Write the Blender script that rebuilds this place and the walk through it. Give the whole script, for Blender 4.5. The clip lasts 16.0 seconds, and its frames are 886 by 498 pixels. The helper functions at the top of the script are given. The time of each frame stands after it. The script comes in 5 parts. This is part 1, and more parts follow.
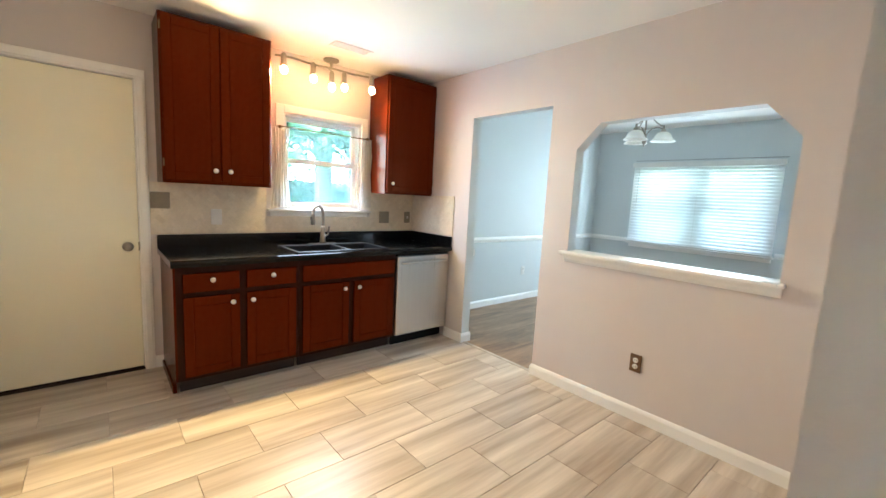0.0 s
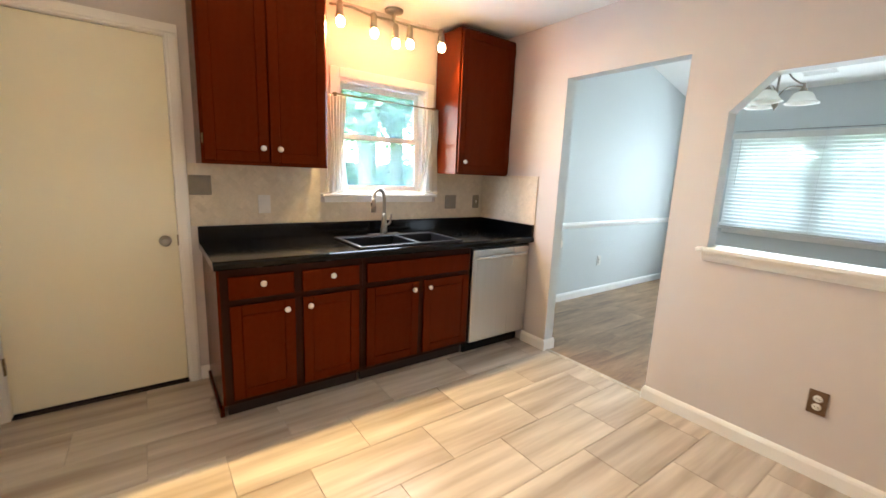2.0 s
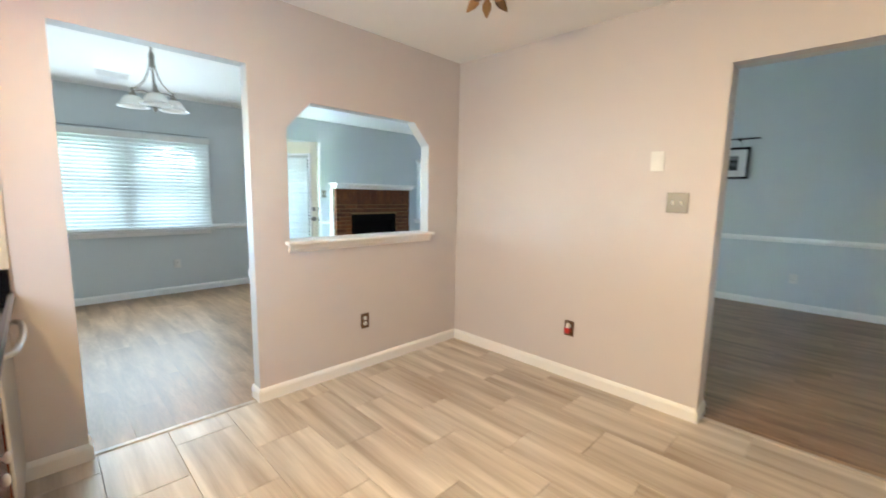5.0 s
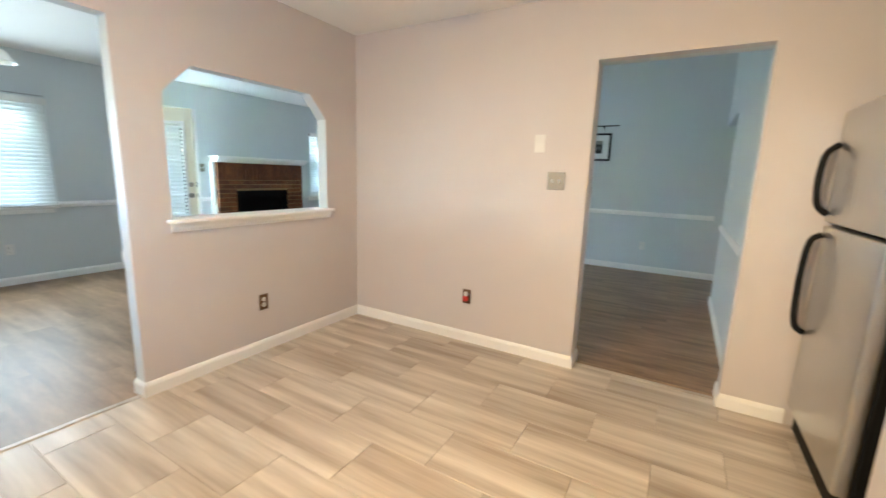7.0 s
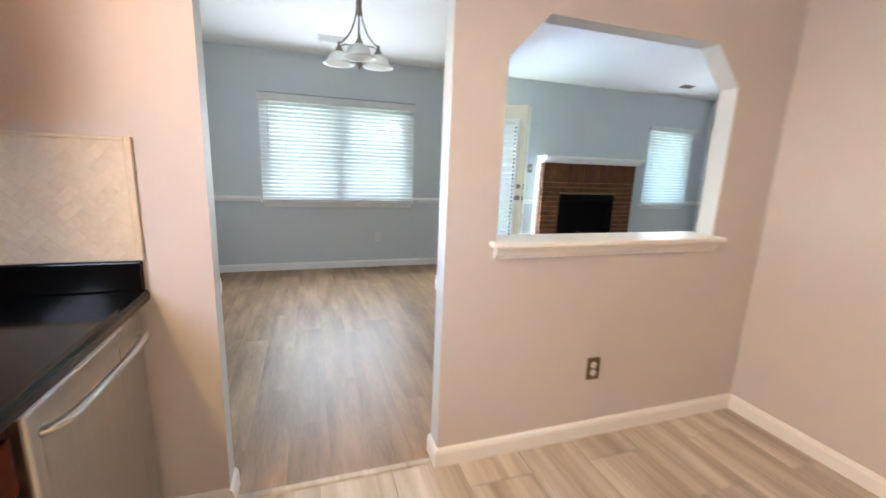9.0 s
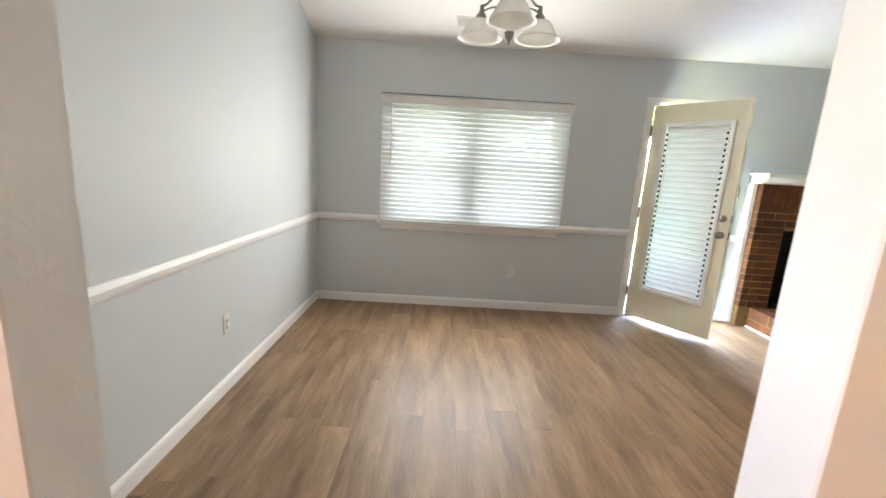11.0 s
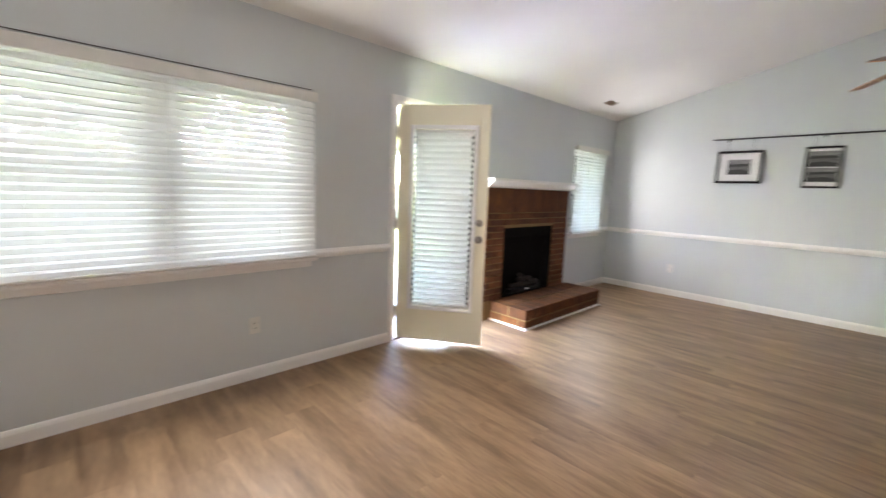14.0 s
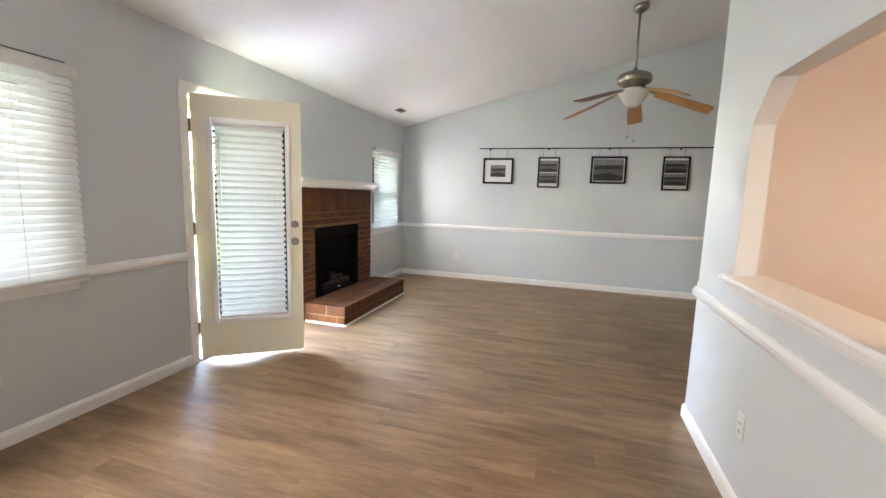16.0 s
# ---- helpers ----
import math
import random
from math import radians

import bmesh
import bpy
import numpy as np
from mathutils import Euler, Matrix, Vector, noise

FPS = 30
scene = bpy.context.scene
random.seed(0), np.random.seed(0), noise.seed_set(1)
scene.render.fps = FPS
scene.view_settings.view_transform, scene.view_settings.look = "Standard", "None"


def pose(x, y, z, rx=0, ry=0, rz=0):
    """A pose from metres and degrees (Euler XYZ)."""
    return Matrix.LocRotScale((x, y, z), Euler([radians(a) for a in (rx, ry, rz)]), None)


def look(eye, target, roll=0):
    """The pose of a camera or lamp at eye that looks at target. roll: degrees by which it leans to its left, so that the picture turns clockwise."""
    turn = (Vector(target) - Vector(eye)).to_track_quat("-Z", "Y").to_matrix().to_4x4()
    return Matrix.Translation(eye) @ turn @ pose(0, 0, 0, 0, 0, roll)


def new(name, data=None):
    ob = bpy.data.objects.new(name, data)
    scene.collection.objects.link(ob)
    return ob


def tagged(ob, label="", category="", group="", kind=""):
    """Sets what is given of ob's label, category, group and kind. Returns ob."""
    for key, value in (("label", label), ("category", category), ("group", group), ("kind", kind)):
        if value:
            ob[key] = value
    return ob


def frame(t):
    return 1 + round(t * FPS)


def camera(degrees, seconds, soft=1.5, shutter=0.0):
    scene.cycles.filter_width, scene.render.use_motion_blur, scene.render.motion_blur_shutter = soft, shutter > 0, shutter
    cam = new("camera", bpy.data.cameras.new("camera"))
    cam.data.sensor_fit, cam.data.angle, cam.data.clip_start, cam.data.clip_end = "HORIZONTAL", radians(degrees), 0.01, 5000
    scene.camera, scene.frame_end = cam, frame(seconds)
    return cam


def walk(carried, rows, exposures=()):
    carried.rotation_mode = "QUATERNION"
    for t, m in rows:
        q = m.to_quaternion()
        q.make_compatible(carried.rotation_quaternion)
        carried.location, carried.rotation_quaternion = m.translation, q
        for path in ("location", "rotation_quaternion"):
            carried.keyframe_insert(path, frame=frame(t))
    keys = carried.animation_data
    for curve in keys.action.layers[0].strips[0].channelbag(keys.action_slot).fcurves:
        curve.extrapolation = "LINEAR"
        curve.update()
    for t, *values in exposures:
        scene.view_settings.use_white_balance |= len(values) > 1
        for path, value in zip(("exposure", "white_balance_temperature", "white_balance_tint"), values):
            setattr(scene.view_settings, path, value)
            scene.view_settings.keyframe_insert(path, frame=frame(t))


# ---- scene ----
cam = camera(95.0, 16.0, soft=1.5, shutter=0.4)
PATH = [
    (0, (0.065, -0.057, 1.347), (1.359, 1.447, 1.091), 3.0),
    (0.5, (0.062, -0.051, 1.361), (1.36, 1.441, 1.059), 3.8),
    (1, (0.127, -0.004, 1.352), (1.341, 1.548, 1.012), 4.0),
    (1.5, (0.177, 0.215, 1.335), (1.246, 1.871, 0.994), 3.4),
    (2, (0.164, 0.624, 1.339), (1.321, 2.214, 0.978), 2.4),
    (2.5, (0.13, 1.115, 1.326), (1.463, 2.567, 0.991), 3.1),
    (3, (0.101, 1.487, 1.333), (1.761, 2.57, 1.067), 3.1),
    (3.5, (0.09, 1.893, 1.326), (2.028, 2.325, 1.086), 2.1),
    (4, (0.057, 2.243, 1.299), (2.002, 1.877, 1.012), 1.4),
    (4.3, (0.078, 2.387, 1.274), (1.91, 1.636, 0.995), 3.2),
    (4.5, (0.129, 2.499, 1.296), (1.854, 1.522, 1.037), 3.1),
    (5, (0.107, 2.677, 1.318), (1.51, 1.276, 1.055), 1.0),
    (5.2, (0.118, 2.748, 1.298), (1.387, 1.245, 0.936), 0.9),
    (5.6, (0.122, 2.77, 1.3), (0.86, 0.965, 0.9), 1.2),
    (6.2, (0.11, 2.785, 1.31), (0.52, 0.855, 0.94), 1.5),
    (6.8, (0.088, 2.78, 1.315), (0.92, 0.975, 0.95), 1.8),
    (7.3, (0.088, 2.772, 1.315), (1.198, 1.15, 0.943), 1.9),
    (7.4, (0.118, 2.765, 1.322), (1.222, 1.143, 0.934), 2.0),
    (7.5, (0.122, 2.744, 1.325), (1.24, 1.137, 0.92), 2.3),
    (8, (0.354, 2.544, 1.304), (1.782, 1.197, 0.922), 3.8),
    (8.5, (0.734, 2.399, 1.304), (2.479, 1.498, 0.93), 2.0),
    (9, (1.134, 2.284, 1.309), (2.989, 1.657, 0.902), 2.3),
    (9.5, (1.607, 2.192, 1.302), (3.550, 1.918, 0.915), 1.6),
    (10, (1.938, 2.158, 1.324), (3.901, 2.092, 0.951), 1.8),
    (12.5, (2.62, 2.282, 1.361), (4.579, 2.261, 0.962), 4.2),
    (12.9, (2.849, 2.343, 1.329), (4.809, 2.248, 0.945), 4.7),
    (13, (2.928, 2.369, 1.323), (4.887, 2.195, 0.96), 4.8),
    (13.3, (3.112, 2.391, 1.32), (5.028, 1.898, 1.026), 3.2),
    (13.5, (3.161, 2.366, 1.326), (4.997, 1.622, 1.046), 2.1),
    (13.6, (3.21, 2.33, 1.328), (4.99, 1.462, 1.047), 1.8),
    (14, (3.365, 2.366, 1.346), (4.803, 1.005, 1.06), 2.0),
    (14.5, (3.481, 2.472, 1.332), (4.442, 0.738, 1.067), 1.1),
    (15, (3.534, 2.614, 1.342), (4.137, 0.725, 1.081), 0.6),
    (15.2, (3.531, 2.637, 1.36), (4.091, 0.735, 1.097), 0.9),
    (15.5, (3.496, 2.631, 1.347), (4.056, 0.727, 1.1), 1.6),
    (16, (3.498, 2.623, 1.352), (4.079, 0.727, 1.09), 1.7),]
walk(cam, [(t, look(eye, target, roll)) for t, eye, target, roll in PATH],
     exposures=[(0.0, 10.15, 5450, 6), (2.0, 10.12, 5800, 10), (3.0, 10.2, 5900, 14), (3.5, 10.1, 5600, 12), (4.0, 9.95, 5000, 5), (5.0, 10.0, 5600, 9), (7.5, 9.95, 5650, 9), (8.5, 9.95, 5600, 12), (9.0, 9.95, 5950, 18), (10.0, 9.82, 7050, 23), (12.5, 9.85, 7000, 22), (13.5, 9.8, 7050, 26), (14.3, 9.8, 7150, 29), (16.0, 9.85, 7150, 27)])

# ---- world and sun ----
SUN_ELEV, SUN_FROM = 52.0, Vector((-0.93, -0.37, 0.0)).normalized()
world = bpy.data.worlds.new("sky_world")
scene.world = world
world.use_nodes = True
wn = world.node_tree.nodes
sky = wn.new("ShaderNodeTexSky")
sky.sky_type, sky.sun_disc = "NISHITA", False
sky.sun_elevation = radians(SUN_ELEV)
sky.sun_rotation = math.atan2(SUN_FROM.x, SUN_FROM.y)
wn["Background"].inputs[1].default_value = 0.05
world.node_tree.links.new(sky.outputs[0], wn["Background"].inputs[0])
sun = new("sun", bpy.data.lights.new("sun", "SUN"))
sun.data.energy, sun.data.angle, sun.data.color = 0.55, radians(10), (1.0, 0.95, 0.88)
sun.matrix_world = look(SUN_FROM * 20 + Vector((0, 0, 20 * math.tan(radians(SUN_ELEV)))), (0, 0, 0))


# warm bulbs of the bar light above the sink, as spots each turned into the room to spare the wall behind
for at, aim, watts in (((1.20, 3.17, 2.20), (-0.60, 2.5, 1.0), 0.23), ((1.44, 3.20, 2.19), (-0.3, 0.6, 0.4), 0.062), ((1.585, 3.19, 2.15), (0.4, 1.4, 0.0), 0.056),
                       ((1.70, 3.20, 2.17), (1.3, 0.6, 0.0), 0.046), ((1.945, 3.17, 2.19), (2.1, 1.6, 0.2), 0.03)):
    lamp = new("bulb_light", bpy.data.lights.new("bulb_light", "SPOT"))
    lamp.data.energy, lamp.data.color, lamp.data.shadow_soft_size = watts, (1.0, 0.65, 0.25), 0.03
    lamp.data.spot_size, lamp.data.spot_blend = radians(142), 0.9
    lamp.matrix_world = look(at, aim)

# area lamps added as stand-ins for sky light in the window openings: dining (before and behind the blind), living, over
# the sink, and the open patio door
for at, aim, w, h, watts, colour in (((6.055, 1.90, 1.39), (0.0, 1.90, 1.60), 1.60, 1.08, 0.052, (0.90, 1.0, 0.97)), ((6.37, 1.90, 1.39), (0.0, 1.90, 1.39), 1.60, 1.10, 0.075, (0.92, 0.98, 1.0)),
                                     ((6.03, -3.03, 1.40), (0.0, -2.2, 1.9), 0.80, 1.08, 0.021, (0.90, 0.98, 1.0)), ((1.625, 3.35, 1.56), (1.55, 0.5, 0.75), 0.62, 0.72, 0.021, (0.78, 0.89, 1.0)),
                                     ((6.30, -0.13, 0.85), (0.0, -1.8, 0.1), 0.74, 1.55, 0.024, (0.80, 0.88, 1.0))):
    lamp = new("window_light", bpy.data.lights.new("window_light", "AREA"))
    lamp.data.shape, lamp.data.size, lamp.data.size_y = "RECTANGLE", w, h
    lamp.data.energy, lamp.data.color = watts, colour
    lamp.matrix_world = look(at, aim)


# ---- materials ----
def material(name, colour, rough=0.6, metal=0.0, second=None, scale=6.0, stretch=(1, 1, 1), contrast=0.5, bump=0.0,
             bump_scale=80.0, per_piece=0.0, coat=0.0, fine=0.0, spec=0.5, sheen_tint=None):
    """Principled material: two tones mixed by a broad and a fine noise, optional relief and piece-to-piece shift."""
    m = bpy.data.materials.new(name)
    m.use_nodes = True
    n, l = m.node_tree.nodes, m.node_tree.links
    p = n["Principled BSDF"]
    p.inputs["Metallic"].default_value = metal
    p.inputs["Coat Weight"].default_value = coat
    p.inputs["Specular IOR Level"].default_value = spec
    if sheen_tint:
        p.inputs["Specular Tint"].default_value = (*sheen_tint, 1)
    co = n.new("ShaderNodeTexCoord")
    mp = n.new("ShaderNodeMapping")
    mp.inputs["Scale"].default_value = stretch
    l.new(co.outputs["Object"], mp.inputs[0])
    vec = mp.outputs[0]
    if per_piece:
        info = n.new("ShaderNodeObjectInfo")
        off = n.new("ShaderNodeVectorMath")
        off.operation = "SCALE"
        off.inputs[0].default_value = (37, 91, 53)
        l.new(info.outputs["Random"], off.inputs["Scale"])
        add = n.new("ShaderNodeVectorMath")
        l.new(vec, add.inputs[0])
        l.new(off.outputs[0], add.inputs[1])
        vec = add.outputs[0]
    second = second or tuple(c * 0.86 for c in colour)
    tex = n.new("ShaderNodeTexNoise")
    tex.inputs["Scale"].default_value, tex.inputs["Detail"].default_value = scale, 6
    l.new(vec, tex.inputs[0])
    ramp = n.new("ShaderNodeValToRGB")
    ramp.color_ramp.elements[0].position, ramp.color_ramp.elements[1].position = 0.5 - contrast / 2, 0.5 + contrast / 2
    ramp.color_ramp.elements[0].color, ramp.color_ramp.elements[1].color = (*second, 1), (*colour, 1)
    l.new(tex.outputs[0], ramp.inputs[0])
    out = ramp.outputs[0]
    if fine:
        t2 = n.new("ShaderNodeTexNoise")
        t2.inputs["Scale"].default_value, t2.inputs["Detail"].default_value = scale * 7, 4
        l.new(vec, t2.inputs[0])
        mr = n.new("ShaderNodeMapRange")
        mr.inputs[1].default_value, mr.inputs[2].default_value = 0.3, 0.7
        mr.inputs[3].default_value, mr.inputs[4].default_value = 1 - fine, 1 + fine
        l.new(t2.outputs[0], mr.inputs[0])
        mul = n.new("ShaderNodeVectorMath")
        mul.operation = "SCALE"
        l.new(out, mul.inputs[0])
        l.new(mr.outputs[0], mul.inputs["Scale"])
        out = mul.outputs[0]
    if per_piece:
        hv = n.new("ShaderNodeHueSaturation")
        mr = n.new("ShaderNodeMapRange")
        mr.inputs[3].default_value, mr.inputs[4].default_value = 1 - per_piece, 1 + per_piece
        l.new(info.outputs["Random"], mr.inputs[0])
        l.new(mr.outputs[0], hv.inputs["Value"])
        l.new(out, hv.inputs["Color"])
        out = hv.outputs[0]
    l.new(out, p.inputs["Base Color"])
    rr = n.new("ShaderNodeMapRange")
    rr.inputs[3].default_value, rr.inputs[4].default_value = max(0.02, rough - 0.06), min(1, rough + 0.06)
    l.new(tex.outputs[0], rr.inputs[0])
    l.new(rr.outputs[0], p.inputs["Roughness"])
    if bump:
        bt = n.new("ShaderNodeTexNoise")
        bt.inputs["Scale"].default_value, bt.inputs["Detail"].default_value = bump_scale, 3
        l.new(vec, bt.inputs[0])
        bn = n.new("ShaderNodeBump")
        bn.inputs["Strength"].default_value, bn.inputs["Distance"].default_value = bump, 0.004
        l.new(bt.outputs[0], bn.inputs["Height"])
        l.new(bn.outputs[0], p.inputs["Normal"])
    return m


def glow(name, colour, strength):
    m = bpy.data.materials.new(name)
    m.use_nodes = True
    p = m.node_tree.nodes["Principled BSDF"]
    p.inputs["Base Color"].default_value = (0.9, 0.85, 0.75, 1)
    p.inputs["Emission Color"].default_value = (*colour, 1)
    p.inputs["Emission Strength"].default_value = strength
    return m


def sheer(name, colour, through_amount, rough=0.7, see=0.0):
    """Thin stuff that lets light through: diffuse mixed with translucent."""
    m = bpy.data.materials.new(name)
    m.use_nodes = True
    n, l = m.node_tree.nodes, m.node_tree.links
    p = n["Principled BSDF"]
    p.inputs["Base Color"].default_value, p.inputs["Roughness"].default_value = (*colour, 1), rough
    t = n.new("ShaderNodeBsdfTranslucent")
    t.inputs[0].default_value = (*colour, 1)
    mix = n.new("ShaderNodeMixShader")
    mix.inputs[0].default_value = through_amount
    l.new(p.outputs[0], mix.inputs[1])
    l.new(t.outputs[0], mix.inputs[2])
    last = mix
    if see:
        last, clear = n.new("ShaderNodeMixShader"), n.new("ShaderNodeBsdfTransparent")
        last.inputs[0].default_value = see
        l.new(mix.outputs[0], last.inputs[1])
        l.new(clear.outputs[0], last.inputs[2])
    l.new(last.outputs[0], n["Material Output"].inputs[0])
    return m


def clear_glass(name, tint, veil=0.0):
    m = bpy.data.materials.new(name)
    m.use_nodes = True
    n, l = m.node_tree.nodes, m.node_tree.links
    n.remove(n["Principled BSDF"])
    g, t, mix = n.new("ShaderNodeBsdfGlossy"), n.new("ShaderNodeBsdfTransparent"), n.new("ShaderNodeMixShader")
    g.inputs["Roughness"].default_value = 0.02
    t.inputs[0].default_value = (*tint, 1)
    f = n.new("ShaderNodeFresnel")
    f.inputs[0].default_value = 1.45
    l.new(f.outputs[0], mix.inputs[0])
    clear = t
    # veil lays a pale, washed-out haze over the view through the pane
    if veil:
        clear, haze = n.new("ShaderNodeMixShader"), n.new("ShaderNodeBsdfTranslucent")
        clear.inputs[0].default_value = veil
        haze.inputs[0].default_value = (0.70, 0.78, 0.76, 1)
        l.new(t.outputs[0], clear.inputs[1])
        l.new(haze.outputs[0], clear.inputs[2])
    l.new(clear.outputs[0], mix.inputs[1])
    l.new(g.outputs[0], mix.inputs[2])
    l.new(mix.outputs[0], n["Material Output"].inputs[0])
    return m


M_WALL = material("wall_paint_grey", (0.62, 0.655, 0.665), 0.55, second=(0.60, 0.635, 0.645), scale=1.2, bump=0.12, bump_scale=140)
M_KWALL = material("wall_paint_greige", (0.62, 0.575, 0.565), 0.55, second=(0.60, 0.555, 0.545), scale=1.2, bump=0.12, bump_scale=140)
M_CEIL = material("ceiling_paint", (0.89, 0.88, 0.86), 0.85, second=(0.86, 0.85, 0.83), scale=1.5, bump=0.25, bump_scale=70)
M_TRIM = material("trim_paint_white", (0.88, 0.87, 0.85), 0.35, second=(0.85, 0.84, 0.82), scale=3, bump=0.04)
M_DOOR = material("door_paint_cream", (0.85, 0.81, 0.64), 0.42, second=(0.83, 0.79, 0.62), scale=2, bump=0.05)
M_PLANK = material("vinyl_plank", (0.385, 0.247, 0.142), 0.42, second=(0.165, 0.094, 0.047), scale=2.0, stretch=(0.9, 5.5, 1), contrast=0.40,
                   bump=0.08, bump_scale=30, per_piece=0.08, fine=0.14)
M_TILE = material("striated_porcelain", (0.70, 0.635, 0.55), 0.33, second=(0.30, 0.235, 0.175), scale=1.5, stretch=(0.5, 7.0, 1), contrast=0.42,
                  bump=0.04, bump_scale=30, per_piece=0.07, fine=0.05)
M_GROUT = material("grout", (0.42, 0.37, 0.31), 0.9, scale=20, bump=0.2)
M_CHERRY = material("cherry_stain", (0.10, 0.0125, 0.0016), 0.24, second=(0.06, 0.007, 0.001), scale=1.6, stretch=(5, 5, 0.6), contrast=0.9, fine=0.05, spec=0.16, sheen_tint=(1.0, 0.36, 0.12))
# face frame cherry darkened with the shade in the gaps between doors
M_FACEFRAME = material("shaded_cherry_stain", (0.030, 0.0045, 0.0012), 0.35, second=(0.018, 0.003, 0.001), scale=2.2, stretch=(5, 5, 0.6), spec=0.12)
M_TOEKICK = material("dark_board_and_shade", (0.02, 0.008, 0.006), 0.6)
M_COUNTER = material("black_laminate", (0.004, 0.004, 0.0045), 0.11, second=(0.0025, 0.0025, 0.0025), scale=60, contrast=0.4, bump=0.010, bump_scale=260, spec=0.26)
M_SINK = material("black_composite", (0.012, 0.013, 0.016), 0.30, scale=90, bump=0.1, bump_scale=300)
M_STEEL = material("brushed_steel", (0.60, 0.60, 0.59), 0.30, 1.0, second=(0.55, 0.55, 0.54), scale=3, stretch=(40, 40, 0.6))
M_NICKEL = material("brushed_nickel", (0.36, 0.33, 0.285), 0.30, 1.0, scale=20)
M_CHROME = material("chrome", (0.75, 0.75, 0.74), 0.12, 1.0, scale=10)
M_DARKMETAL = material("dark_iron", (0.03, 0.03, 0.032), 0.45, 0.8, scale=20)
M_HINGE = material("aged_brass", (0.22, 0.17, 0.10), 0.40, 0.9, scale=30)
M_BRONZE = material("antique_bronze", (0.20, 0.13, 0.07), 0.35, 0.9, scale=15)
M_KNOB = material("glass_knob", (0.85, 0.80, 0.76), 0.12, scale=10, coat=0.5)
M_PLASTIC = material("white_plastic", (0.78, 0.77, 0.74), 0.35, scale=8)
M_PLATE = material("nickel_plate", (0.25, 0.225, 0.18), 0.42, 0.35, scale=25)
M_COPPER = material("copper_plate", (0.16, 0.095, 0.055), 0.4, 0.6, scale=25)
M_RED = material("red_cap", (0.50, 0.03, 0.02), 0.4, scale=20)
M_BLACK = material("matt_black", (0.007, 0.007, 0.007), 0.55, scale=20, spec=0.15)
M_SOOT = material("soot", (0.006, 0.0055, 0.005), 0.95, scale=12, bump=0.3, bump_scale=40, spec=0.08)
M_BRICK = material("red_brick", (0.165, 0.050, 0.009), 0.82, second=(0.05, 0.0145, 0.003), scale=9, contrast=0.7, bump=0.5, bump_scale=60, per_piece=0.28, fine=0.12)
M_MORTAR = material("mortar", (0.23, 0.135, 0.052), 0.95, second=(0.15, 0.088, 0.034), scale=18, bump=0.5, bump_scale=120)
M_SPLASH = material("travertine", (0.74, 0.665, 0.54), 0.42, second=(0.63, 0.55, 0.425), scale=9, contrast=0.5, bump=0.08, bump_scale=60, per_piece=0.035, fine=0.05)
M_SPLASHJ = material("pale_grout", (0.69, 0.61, 0.485), 0.6, scale=20)
M_SLAT = sheer("blind_slat", (0.88, 0.89, 0.88), 0.40)
M_SHEER = sheer("sheer_curtain", (0.86, 0.84, 0.80), 0.35, see=0.35)
M_SHADE = sheer("frosted_glass_shade", (0.95, 0.94, 0.90), 0.5, 0.25)
M_BOWL = sheer("opal_glass", (0.86, 0.84, 0.76), 0.35, 0.25)
M_AMBER = sheer("amber_glass", (0.55, 0.33, 0.14), 0.5, 0.25)
# panes darkened to dim the bright outdoors; the sink window's is also hazed
M_GLASS = clear_glass("view_dimming_glass", (0.42, 0.44, 0.455))
M_DOORGLASS = clear_glass("blind_side_glass", (0.36, 0.39, 0.37))
M_HAZED = clear_glass("hazed_dim_glass", (0.25, 0.295, 0.28), 0.022)
M_BULB = glow("lit_bulb", (1.0, 0.55, 0.18), 0.06)
M_BLADE = material("honey_oak", (0.58, 0.27, 0.06), 0.35, second=(0.42, 0.175, 0.035), scale=3, stretch=(2, 14, 1), contrast=0.6, fine=0.1)
M_BLADETOP = material("walnut_back", (0.17, 0.075, 0.055), 0.4, scale=4, stretch=(2, 14, 1))
M_MAT = material("mat_board", (0.80, 0.80, 0.79), 0.8, scale=20)
M_LOG = material("ceramic_log", (0.018, 0.013, 0.009), 0.9, second=(0.012, 0.008, 0.006), scale=20, bump=0.6)
M_GRASS = material("lawn", (0.105, 0.17, 0.045), 0.9, second=(0.06, 0.11, 0.03), scale=1.5, contrast=0.6, bump=0.6, bump_scale=60, fine=0.2)
# concrete kept dark to cut the light it bounces onto the ceiling
M_CONC = material("concrete", (0.14, 0.135, 0.125), 0.85, second=(0.115, 0.11, 0.105), scale=3, bump=0.3, bump_scale=120, fine=0.06)
M_FENCE = material("weathered_fence", (0.34, 0.29, 0.235), 0.85, second=(0.24, 0.20, 0.16), scale=3, stretch=(6, 6, 0.4), per_piece=0.12, bump=0.2)
M_BARK = material("bark", (0.115, 0.085, 0.06), 0.95, second=(0.06, 0.045, 0.03), scale=8, stretch=(3, 3, 0.5), bump=0.8, bump_scale=20)
M_LEAF = sheer("leaf", (0.07, 0.12, 0.04), 0.4)
M_LEAF2 = sheer("leaf_pale", (0.085, 0.12, 0.05), 0.4)
M_SIDING = material("house_siding", (0.60, 0.57, 0.52), 0.7, scale=2, bump=0.1)


def photo(name, v):
    return material(name, (v, v, v), 0.35, second=(v * 0.45,) * 3, scale=22, stretch=(1, 1, 3), contrast=0.35, coat=0.3)


M_PHOTO_SKY, M_PHOTO_MID, M_PHOTO_DARK = photo("photo_light_grey", 0.26), photo("photo_mid_grey", 0.11), photo("photo_dark_grey", 0.02)


# ---- building blocks ----
BASE = {}


